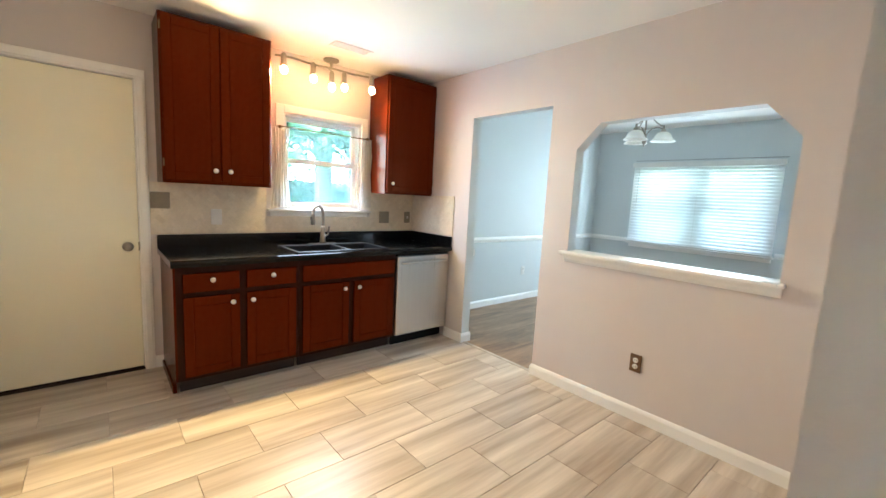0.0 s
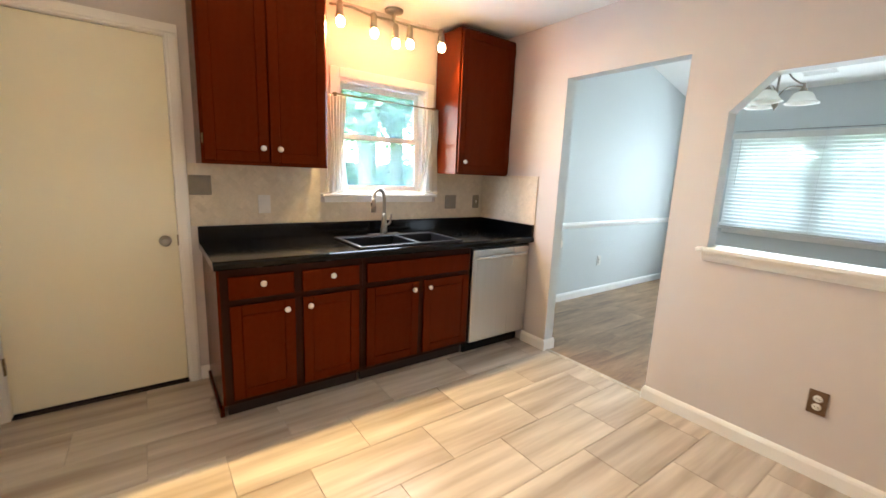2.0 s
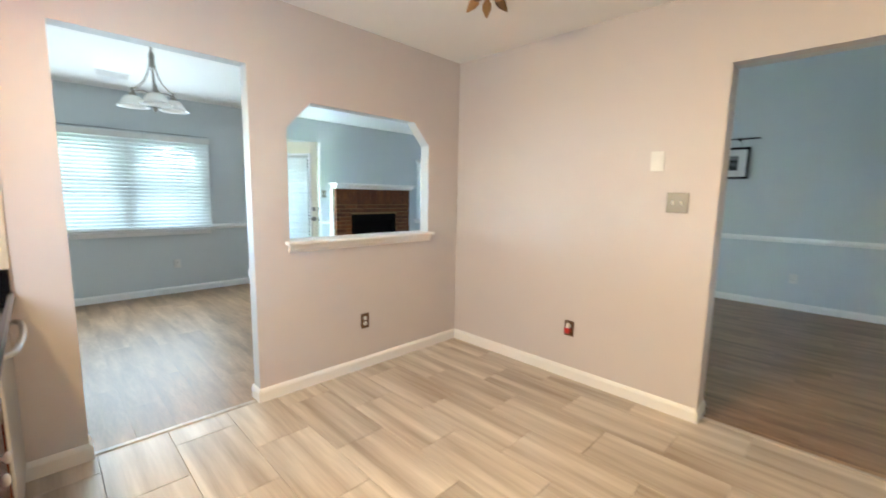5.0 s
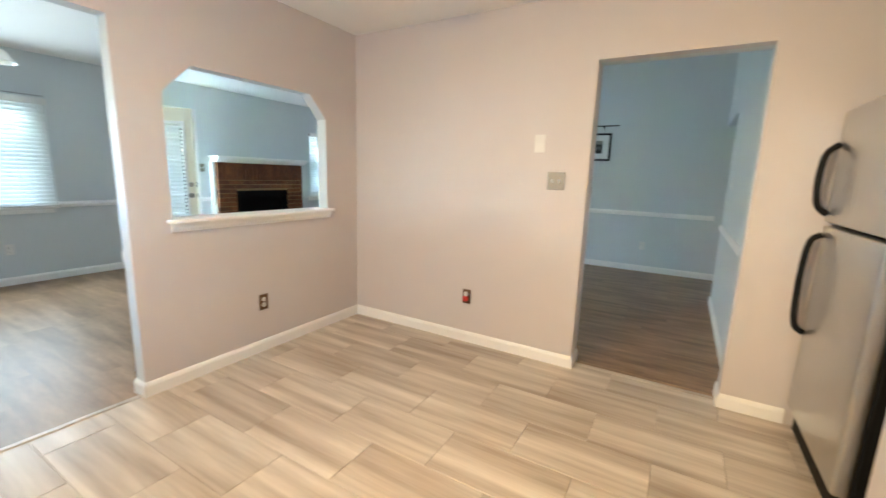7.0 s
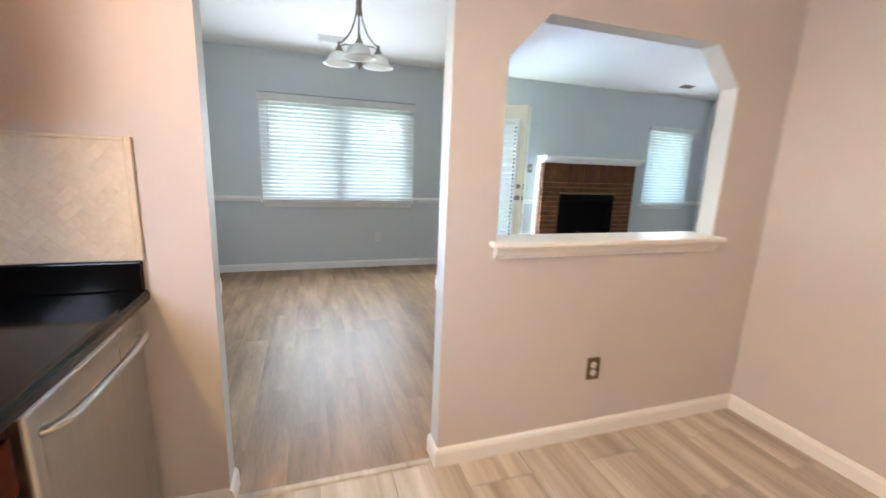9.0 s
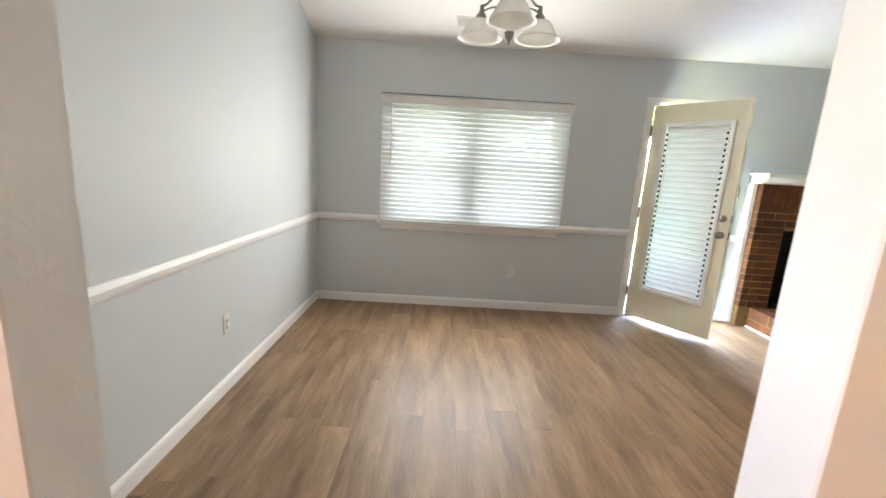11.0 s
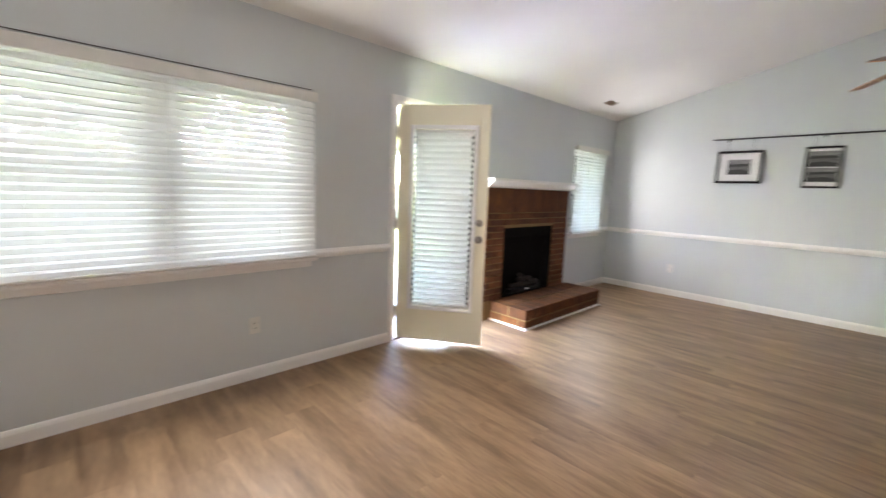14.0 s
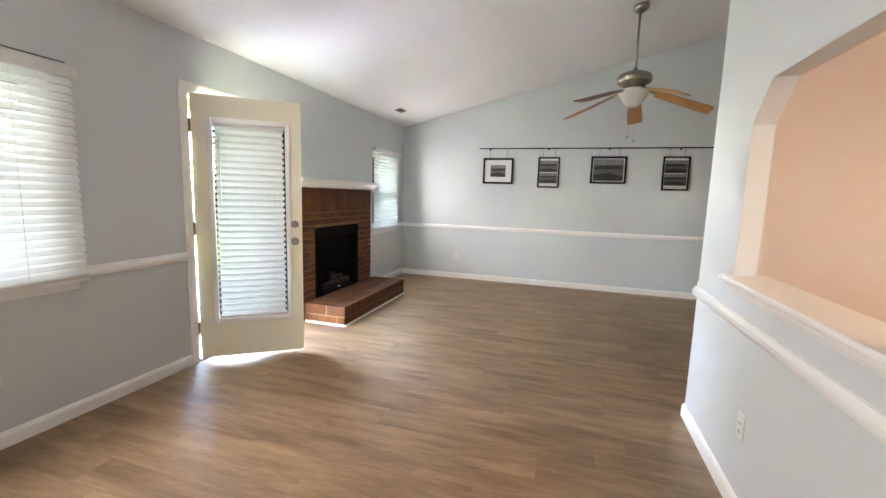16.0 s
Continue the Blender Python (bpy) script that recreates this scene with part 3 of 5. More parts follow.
def base_cabinet(x0, x1, name, label, drawers, end_panel):
    th = thing(name, ((x0 + x1) / 2, 3.1, 0), label, "cabinet", "kitchen base cabinets")
    bm = box(x0, x1, 2.83, 3.428, 0.10, 0.838 if drawers else 0.66)
    if not drawers:
        box(x0, x1, 2.83, 2.848, 0.66, 0.838, bm=bm)
        box(x0, x0 + 0.018, 2.848, 3.428, 0.66, 0.838, bm=bm)
        box(x1 - 0.018, x1, 2.848, 3.428, 0.66, 0.838, bm=bm)
    part("body", bm, M_FACEFRAME, th, "cherry face frame with the door gaps' shade in its colour")
    # the recess's shade is put into the toe kick's near-black colour
    part("toe_kick", box(x0 + 0.018, x1 - 0.002, 2.905, 2.92, 0.001, 0.10), M_TOEKICK, th, "recessed toe kick with its shade in the dark colour")
    if end_panel:
        part("end_panel", prism([(2.826, 0.10), (2.90, 0.10), (2.90, 0.0), (3.428, 0.0), (3.428, 0.838), (2.826, 0.838)], "x", x0 - 0.012, x0 + 0.001, 0.001), M_CHERRY, th)
        part("shoe_moulding", box(x0 - 0.022, x0 - 0.011, 2.895, 3.428, 0.001, 0.05, 0.004), M_CHERRY, th)
    mid = (x0 + x1) / 2
    gap, e = 0.022, 0.038
    if drawers:
        for a, b, kx in ((x0 + e, mid - gap, None), (mid + gap, x1 - 0.025, None)):
            d = slab(a, b, 0.672, 0.792, 2.81, th, "drawer_front")
            knob(((a + b) / 2, 2.81, 0.749), (0, -1, 0), d)
    else:
        slab(x0 + 0.025, x1 - 0.02, 0.672, 0.792, 2.81, th, "false_front")
    for a, b, kx in ((x0 + (e if drawers else 0.025), mid - gap, 1), (mid + gap, x1 - (0.025 if drawers else 0.02), -1)):
        d = panel_door(a, b, 0.125, 0.640, 2.81, th)
        knob((b - 0.045 if kx > 0 else a + 0.035, 2.81, 0.591), (0, -1, 0), d)
    return th


base_cabinet(0.412, 1.175, "base_cabinet", "dark cherry base cabinet with two drawers and two doors", True, True)
base_cabinet(1.176, 2.018, "sink_cabinet", "dark cherry sink cabinet with a blank front and two doors", False, False)


def wall_cabinet(x0, x1, doors, label):
    th = thing("wall_cabinet", ((x0 + x1) / 2, 3.27, 1.345), label, "cabinet", "kitchen wall cabinets")
    part("body", box(x0, x1, 3.128, 3.428, 1.345, 2.39, 0.002), M_CHERRY, th)
    w = (x1 - x0) / doors
    for i in range(doors):
        a, b = x0 + i * w + (0.003 if i else 0.012), x0 + (i + 1) * w - (0.003 if i + 1 < doors else 0.012)
        d = panel_door(a, b, 1.362, 2.375, 3.108, th)
        kx = b - 0.035 if doors == 2 and i == 0 else a + 0.05
        knob((kx, 3.108, 1.44), (0, -1, 0), d)
        for hz in (1.45, 2.28):
            hx = a - 0.004 if (doors == 2 and i == 0) else b + 0.004
            part("hinge", box(hx - 0.004, hx + 0.004, 3.112, 3.126, hz, hz + 0.05, 0.002), M_HINGE, d, "small aged brass hinge")


wall_cabinet(0.400, 1.076, 2, "dark cherry wall cabinet with two closed doors")
wall_cabinet(2.070, 2.618, 1, "dark cherry wall cabinet with one closed door")

# worktop with the sink cut-out, rolled front edge and upstand
SX0, SX1, SY0, SY1, CZ = 1.165, 1.945, 2.835, 3.27, 0.88
ct = thing("countertop", (1.5, 3.1, 0.84), "black laminate countertop with a low upstand", "countertop")
bm = pierced("y", 0.842, CZ, [0.385, SX0 + 0.02, SX1 - 0.02, 2.617], [2.80, SY0 + 0.02, SY1 - 0.02, 3.428], {(1, 1)})
for v in bm.verts:
    v.co = Vector((v.co.x, v.co.z, v.co.y))
bmesh.ops.recalc_face_normals(bm, faces=bm.faces)
part("top", bm, M_COUNTER, ct)
part("front_edge", prism([(2.801, 0.838), (2.783, 0.838), (2.777, 0.845), (2.775, 0.866), (2.781, 0.877), (2.792, 0.8815), (2.801, 0.8815)], "x", 0.385, 2.617), M_COUNTER, ct)
part("upstand", box(0.385, 2.617, 3.408, 3.4285, CZ + 0.0005, 0.974, 0.004, 2), M_COUNTER, ct)
part("side_upstand", box(2.597, 2.6185, 2.785, 3.407, CZ + 0.0005, 0.974, 0.004, 2), M_COUNTER, ct)

sk = thing("kitchen_sink", (1.555, 3.05, 0.70), "black double-bowl drop-in sink set in the counter", "sink")
bm = bmesh.new()
mx = 1.60
for a in ((SX0, SX1, SY0, SY0 + 0.035), (SX0, SX1, SY1 - 0.075, SY1), (SX0, SX0 + 0.03, SY0 + 0.035, SY1 - 0.075), (SX1 - 0.03, SX1, SY0 + 0.035, SY1 - 0.075),
          (mx - 0.018, mx + 0.018, SY0 + 0.035, SY1 - 0.075)):
    box(*a, CZ + 0.001, CZ + 0.011, 0.004, 2, bm=bm)
part("rim", bm, M_SINK, sk)


def bowl(x0, x1, y0, y1, z0, z1):
    bm = bmesh.new()
    t = 0.006
    box(x0, x1, y0, y1, z0 - t, z0, bm=bm)
    box(x0 - t, x0, y0, y1, z0 - t, z1, bm=bm)
    box(x1, x1 + t, y0, y1, z0 - t, z1, bm=bm)
    box(x0 - t, x1 + t, y0 - t, y0, z0 - t, z1, bm=bm)
    box(x0 - t, x1 + t, y1, y1 + t, z0 - t, z1, bm=bm)
    b = part("bowl", bm, M_SINK, sk)
    part("drain", lathe([(0.045, 0), (0.042, 0.003), (0.030, 0.003), (0.026, 0.0), (0.0, 0.0)], ((x0 + x1) / 2, (y0 + y1) / 2, z0), 20), M_CHROME, b, "steel drain ring", True)


bowl(SX0 + 0.03, mx - 0.018, SY0 + 0.035, SY1 - 0.075, 0.70, CZ + 0.003)
bowl(mx + 0.018, SX1 - 0.03, SY0 + 0.035, SY1 - 0.075, 0.72, CZ + 0.003)

fx, fy = 1.565, 3.305
fa = thing("faucet", (fx, fy, CZ), "brushed nickel pull-down gooseneck faucet on the counter", "faucet")
part("deck_plate", box(fx - 0.125, fx + 0.125, fy - 0.026, fy + 0.026, CZ + 0.0005, CZ + 0.010, 0.005, 2), M_NICKEL, fa)
part("base", lathe([(0.027, 0), (0.026, 0.02), (0.022, 0.05), (0.019, 0.11), (0.0155, 0.15)], (fx, fy, CZ + 0.010), 20), M_NICKEL, fa, "", True)
arc = [(fx, fy, CZ + 0.15), (fx, fy, CZ + 0.25)] + [(fx - 0.054 * (1 - math.cos(a)), fy - 0.022 * (1 - math.cos(a)), CZ + 0.26 + 0.075 * math.sin(a)) for a in (0.5, 1.0, 1.57, 2.1, 2.6, 3.0)]
part("spout", tube(arc, 0.0125, 14), M_NICKEL, fa, "", True)
ex, ey, ez = arc[-1]
part("spray_head", lathe([(0.0, -0.10), (0.019, -0.098), (0.020, -0.06), (0.015, -0.02), (0.014, 0.005)], (ex, ey, ez), 18), M_NICKEL, fa, "", True)
part("spray_button", box(ex - 0.021, ex - 0.013, ey - 0.006, ey + 0.006, ez - 0.055, ez - 0.03, 0.002), M_BLACK, fa, "black spray button")
part("lever", tube([(fx + 0.016, fy, CZ + 0.07), (fx + 0.045, fy, CZ + 0.085), (fx + 0.052, fy - 0.004, CZ + 0.12), (fx + 0.056, fy - 0.008, CZ + 0.155)], 0.0085), M_NICKEL, fa, "", True)

# dishwasher
dw = thing("dishwasher", (2.315, 3.1, 0), "stainless steel dishwasher under the counter", "dishwasher")
part("tub", box(2.026, 2.606, 2.84, 3.42, 0.09, 0.838), M_BLACK, dw)
part("door", box(2.024, 2.606, 2.803, 2.842, 0.105, 0.815, 0.010, 3), M_STEEL, dw)
part("top_strip", box(2.026, 2.604, 2.815, 2.842, 0.818, 0.836, 0.003), M_BLACK, dw, "black control strip")
part("toe_kick", box(2.03, 2.604, 2.885, 2.90, 0.001, 0.10), M_BLACK, dw, "black toe kick")
part("handle", tube([(2.065, 2.806, 0.752), (2.085, 2.776, 0.757), (2.16, 2.762, 0.760), (2.315, 2.755, 0.762), (2.47, 2.762, 0.760), (2.545, 2.776, 0.757), (2.565, 2.806, 0.752)], 0.0115, 12), M_STEEL, dw, "bowed steel handle", True)

# fridge
fr = thing("refrigerator", (-0.95, 0.45, 0), "stainless steel top-freezer refrigerator with black handles", "refrigerator")
part("body", box(-1.30, -0.60, 0.03, 0.80, 0.03, 1.68, 0.006), M_BLACK, fr)
for z0, z1, nm in ((0.13, 1.125, "fridge_door"), (1.14, 1.68, "freezer_door")):
    d = part(nm, box(-0.597, -0.54, 0.03, 0.80, z0, z1, 0.012, 3), M_STEEL, fr)
    h0, h1 = (0.56, 1.08) if z0 < 1 else (1.18, 1.52)
    part("handle", tube([(-0.535, 0.075, h0), (-0.490, 0.075, h0 + 0.05), (-0.478, 0.075, (h0 + h1) / 2), (-0.490, 0.075, h1 - 0.05), (-0.535, 0.075, h1)], 0.015), M_BLACK, d, "black bowed handle", True)
part("toe_grille", box(-0.60, -0.575, 0.04, 0.79, 0.001, 0.12, 0.003), M_BLACK, fr, "black toe grille")

# plain door in the north wall
kd = thing("door_kitchen", ((KD0 + KD1) / 2, KN + 0.02, 0), "closed flush cream painted door with a round knob", "door", kind="structure")
part("leaf", box(KD0 + 0.006, KD1 - 0.006, KN + 0.006, KN + 0.05, 0.026, KDH - 0.008, 0.002), M_DOOR, kd)


def door_knob(at, d, parent, label="brushed nickel round door knob"):
    part("door_knob", lathe([(0.032, 0.0), (0.031, 0.006), (0.014, 0.010), (0.012, 0.028), (0.022, 0.036), (0.027, 0.048), (0.024, 0.060), (0.012, 0.066), (0.0, 0.067)], at, 22, d), M_NICKEL, parent, label, True)


door_knob((0.222, KN + 0.006, 0.895), (0, -1, 0), kd)
part("strike", box(KD1 - 0.010, KD1 - 0.004, KN + 0.003, KN + 0.02, 0.865, 0.925), M_HINGE, kd, "aged brass strike")
for hz in (0.25, 1.02, 1.74):
    part("hinge", rod((KD0 + 0.004, KN - 0.004, hz), (KD0 + 0.004, KN - 0.004, hz + 0.09), 0.007, seg=10), M_HINGE, kd, "aged brass hinge")
part("sweep", box(KD0 + 0.008, KD1 - 0.008, KN + 0.007, KN + 0.045, 0.0125, 0.026), M_BLACK, kd, "black rubber door sweep")
# hook-and-eye stay between the two doors
st = thing("door_stay", (-0.56, 3.40, 1.78), "small brass hook fixed on the door casing", "door hook")
part("hook", tube([(-0.585, 3.40, 1.765), (-0.56, 3.398, 1.775), (-0.535, 3.406, 1.778), (-0.50, 3.412, 1.772)], 0.004, 8), M_HINGE, st, "", True)

# six-panel closet door in the west wall
cd = thing("door_closet", (KW, 3.0, 0), "closed white six-panel closet door", "door", kind="structure")
leaf = part("leaf", box(KW - 0.036, KW + 0.004, PD0 + 0.004, PD1 - 0.004, 0.012, 2.022, 0.002), M_TRIM, cd)
for y0, y1 in ((PD0 + 0.10, PD0 + 0.34), (PD1 - 0.34, PD1 - 0.10)):
    for z0, z1 in ((0.20, 0.80), (0.95, 1.55), (1.68, 1.90)):
        part("panel", box(KW + 0.004, KW + 0.011, y0, y1, z0, z1, 0.006), M_TRIM, leaf)
for hz in (0.28, 1.00, 1.72):
    part("hinge", box(KW + 0.003, KW + 0.013, PD1 - 0.016, PD1 + 0.006, hz, hz + 0.09, 0.003), M_NICKEL, cd, "nickel hinge")
door_knob((KW + 0.004, PD0 + 0.065, 0.92), (1, 0, 0), cd)

# sink window
kw = thing("window_kitchen", ((KW0 + KW1) / 2, KN + 0.05, KWB), "white double-hung window above the sink", "window", kind="structure")


def sash(x0, x1, z0, z1, y, parent, name, rail=0.038):
    bm = bmesh.new()
    box(x0, x0 + rail, y, y + 0.03, z0, z1, 0.003, bm=bm)
    box(x1 - rail, x1, y, y + 0.03, z0, z1, 0.003, bm=bm)
    box(x0 + rail, x1 - rail, y, y + 0.03, z1 - rail, z1, 0.003, bm=bm)
    box(x0 + rail, x1 - rail, y, y + 0.03, z0, z0 + rail, 0.003, bm=bm)
    s = part(name, bm, M_TRIM, parent)
    gl = part("pane", box(x0 + rail, x1 - rail, y + 0.012, y + 0.016, z0 + rail, z1 - rail), M_HAZED, s)
    gl.visible_shadow = False


bm = bmesh.new()
box(KW0, KW0 + 0.022, KN + 0.012, KN + 0.14, KWB, KWT, bm=bm)
box(KW1 - 0.022, KW1, KN + 0.012, KN + 0.14, KWB, KWT, bm=bm)
box(KW0 + 0.022, KW1 - 0.022, KN + 0.012, KN + 0.14, KWT - 0.022, KWT, bm=bm)
box(KW0 + 0.022, KW1 - 0.022, KN + 0.012, KN + 0.14, KWB, KWB + 0.022, bm=bm)
part("window_frame", bm, M_TRIM, kw)
sash(KW0 + 0.022, KW1 - 0.022, 1.565, KWT - 0.022, KN + 0.085, kw, "upper_sash")
sash(KW0 + 0.022, KW1 - 0.022, KWB + 0.022, 1.60, KN + 0.05, kw, "lower_sash")
bm = bmesh.new()
for a in ((KW0 - 0.062, KW0 + 0.003, KWB - 0.0, KWT + 0.06), (KW1 - 0.003, KW1 + 0.062, KWB - 0.0, KWT + 0.06)):
    box(a[0], a[1], KN - 0.016, KN + 0.001, a[2], a[3], 0.003, bm=bm)
box(KW0 + 0.003, KW1 - 0.003, KN - 0.016, KN + 0.001, KWT - 0.003, KWT + 0.06, 0.003, bm=bm)
part("casing", bm, M_TRIM, kw)
part("stool", box(1.135, 2.092, KN - 0.045, KN + 0.05, KWB - 0.022, KWB, 0.005, 2), M_TRIM, kw)
part("apron", box(1.16, 2.065, KN - 0.014, KN - 0.0005, KWB - 0.062, KWB - 0.022, 0.003), M_TRIM, kw)

cr = thing("curtain_rod", (1.62, KN - 0.05, 1.83), "thin bronze curtain rod across the sink window", "curtain rod")
part("rod", rod((1.215, KN - 0.052, 1.842), (2.035, KN - 0.052, 1.835), 0.005), M_BRONZE, cr)
for x in (1.225, 2.025):
    part("bracket", box(x - 0.012, x + 0.012, KN - 0.058, KN - 0.016, 1.825, 1.85, 0.004), M_BRONZE, cr)


def curtain(x0, x1, tie, name_x):
    """Narrow sheer panel gathered on the rod, nipped in part way down."""
    th = thing("curtain", (name_x, KN - 0.05, 1.3), "sheer off-white curtain panel drawn to the window's side", "curtain", "sink window curtains")
    bm = bmesh.new()
    nx, nz = 40, 26
    grid = []
    for j in range(nz + 1):
        v = j / nz
        z = 1.835 - v * (1.835 - 1.185)
        w = 0.55 + 0.45 * abs(1 - 2 * min(1, v * 1.0)) ** 0.9 + 0.25 * v
        row = []
        for i in range(nx + 1):
            u = i / nx
            cx = tie + ((x0 + x1) / 2 - tie) * v
            x = cx + (u - 0.5) * (x1 - x0) * w
            y = KN - 0.050 + 0.011 * math.sin(u * 38 + 1.3 * v) * (0.6 + 0.6 * v) + 0.004 * math.sin(u * 90 + v * 5)
            row.append(bm.verts.new((x, y, z)))
        grid.append(row)
    for j in range(nz):
        for i in range(nx):
            bm.faces.new((grid[j][i], grid[j][i + 1], grid[j + 1][i + 1], grid[j + 1][i]))
    bmesh.ops.solidify(bm, geom=list(bm.faces), thickness=0.0008)
    part("cloth", bm, M_SHEER, th, "", True)


curtain(1.165, 1.305, 1.235, 1.25)
curtain(1.965, 2.075, 2.03, 2.0)

# bar of spot lamps above the sink
tl = thing("track_light", (1.60, 3.32, 2.30), "wavy brushed bar light with five lit bulbs on the ceiling", "ceiling light")
part("canopy", lathe([(0.065, 0.0), (0.063, -0.014), (0.045, -0.022), (0.012, -0.024), (0.010, -0.075), (0.0, -0.076)], (1.63, 3.33, 2.4395), 26), M_NICKEL, tl, "", True)
part("bar", tube([(1.16, 3.30, 2.355), (1.28, 3.25, 2.35), (1.44, 3.33, 2.365), (1.63, 3.33, 2.37), (1.80, 3.30, 2.36), (1.96, 3.24, 2.35)], 0.008), M_NICKEL, tl, "", True)
for lx, ly, lz in ((1.20, 3.22, 2.245), (1.44, 3.24, 2.235), (1.585, 3.21, 2.195), (1.70, 3.22, 2.215), (1.945, 3.19, 2.235)):
    by = 3.30
    h = part("lamp_head", lathe([(0.012, 0.075), (0.020, 0.06), (0.022, 0.0), (0.030, -0.02)], (lx, ly + 0.01, lz + 0.045), 18), M_NICKEL, tl, "", True)
    part("stem", rod((lx, ly + 0.01, lz + 0.118), (lx, by, 2.36), 0.005), M_NICKEL, h)
    part("bulb", lathe([(0.0, -0.034), (0.018, -0.028), (0.029, -0.008), (0.027, 0.012), (0.015, 0.028), (0.0, 0.03)], (lx, ly, lz - 0.005), 16), M_BULB, h, "lit warm bulb", True)

# ceiling light in the middle of the kitchen
sl = thing("ceiling_light", (1.62, 0.86, 2.38), "small bronze ceiling light with pointed amber petals", "ceiling light")
part("canopy", lathe([(0.105, 0.0), (0.103, -0.018), (0.085, -0.035), (0.03, -0.045), (0.0, -0.046)], (1.62, 0.86, 2.4395), 28), M_BRONZE, sl, "", True)
for k in range(5):
    a = 2 * math.pi * k / 5 + 0.4
    c, s_ = math.cos(a), math.sin(a)
    p = Vector((1.62 + 0.045 * c, 0.86 + 0.045 * s_, 2.395))
    part("petal", lathe([(0.006, 0.0), (0.026, 0.03), (0.024, 0.06), (0.010, 0.09), (0.0, 0.105)], p, 10, (0.75 * c, 0.75 * s_, -0.75)), M_BRONZE if k % 2 else M_AMBER, sl, "pointed petal shade", True)


def plate(x, y, z, normal, kind, mat=M_PLASTIC, w=0.072, h=0.115, label="white plastic outlet plate", group="wall plates"):
    """Wall plate facing normal, with an outlet's sockets or a switch's rocker."""
    th = thing("switch_plate" if kind == "switch" else "outlet", (0, 0, 0), label, "switch" if kind == "switch" else "outlet", group)
    ang = {(0, -1): 0, (1, 0): 90, (0, 1): 180, (-1, 0): 270}[normal]
    th.matrix_basis = pose(x, y, z, 0, 0, ang)
    part("plate", box(-w / 2, w / 2, -0.006, 0.0, -h / 2, h / 2, 0.003, 2), mat, th)
    ins = M_PLASTIC
    if kind == "outlet":
        for dz in (0.02, -0.02):
            s = part("socket", lathe([(0.0165, 0.0), (0.0165, 0.003), (0.0155, 0.004), (0.0, 0.004)], (0, -0.006, dz), 16, (0, -1, 0)), ins, th, "pale socket face", True)
            for dx in (-0.006, 0.006):
                part("slot", box(dx - 0.0012, dx + 0.0012, -0.0108, -0.0098, dz - 0.004, dz + 0.005), M_BLACK, s)
    elif kind == "switch":
        n = max(1, round(w / 0.06))
        for i in range(n):
            dx = (i - (n - 1) / 2) * 0.046
            part("toggle", prism([(-0.006, -0.012), (-0.009, -0.012), (-0.017, 0.006), (-0.014, 0.011), (-0.006, 0.012)], "x", dx - 0.005, dx + 0.005), ins, th)
    elif kind == "blank":
        part("insert", box(-w * 0.3, w * 0.3, -0.0085, -0.006, -h * 0.3, h * 0.3, 0.001), mat, th)
    for dz in ((0.0,) if kind == "outlet" else (h * 0.36, -h * 0.36)):
        part("screw", lathe([(0.003, 0.0), (0.003, 0.001), (0.0, 0.0015)], (0, -0.006, dz), 8, (0, -1, 0)), mat, th)
    return th


plate(0.412, KN - 0.008, 1.219, (0, -1), "blank", M_PLATE, 0.115, 0.115, "antique nickel double wall plate on the backsplash")
plate(0.763, KN - 0.008, 1.104, (0, -1), "blank", M_PLASTIC, 0.075, 0.118, "blank white wall plate on the backsplash")
plate(2.255, KN - 0.008, 1.111, (0, -1), "blank", M_PLATE, 0.115, 0.115, "antique nickel double wall plate on the backsplash")
plate(2.535, KN - 0.008, 1.113, (0, -1), "switch", M_PLATE, 0.072, 0.115, "antique nickel switch plate on the backsplash")
plate(KE, 0.990, 0.368, (-1, 0), "outlet", M_COPPER, label="copper outlet plate with ivory sockets")
plate(0.840, 0.0, 1.296, (0, 1), "switch", M_PLATE, 0.118, 0.118, "antique nickel double switch plate")
plate(0.968, 0.0, 1.543, (0, 1), "blank", M_PLASTIC, 0.075, 0.118, "white plastic wall control")
of = plate(1.473, 0.0, 0.374, (0, 1), "outlet", M_COPPER, label="copper outlet plate with a small plugged-in freshener")
part("air_freshener", lathe([(0.013, -0.01), (0.015, 0.0), (0.013, 0.018), (0.007, 0.028), (0.0, 0.029)], (0.004, -0.03, 0.018), 14), M_KNOB, of, "small clear plug-in freshener", True)
part("freshener_cap", box(-0.017, 0.021, -0.05, -0.010, -0.030, 0.010, 0.006), M_RED, of, "red freshener cap")
plate(DE, 1.450, 0.383, (-1, 0), "outlet")
plate(4.476, DN, 0.405, (0, -1), "outlet")
plate(DW_X, 0.642, 0.388, (1, 0), "outlet")
plate(5.241, LS, 0.375, (0, 1), "outlet")
plate(4.188, LS, 0.379, (0, 1), "blank", M_WALL, label="painted-over blank wall plate")
plate(0.53, LS, 0.380, (0, 1), "outlet")
plate(LW, -1.948, 1.314, (1, 0), "switch", label="white plastic switch plate beside the hallway opening")
plate(DE, -0.640, 1.305, (-1, 0), "switch", M_PLATE, label="antique nickel switch plate beside the patio door")


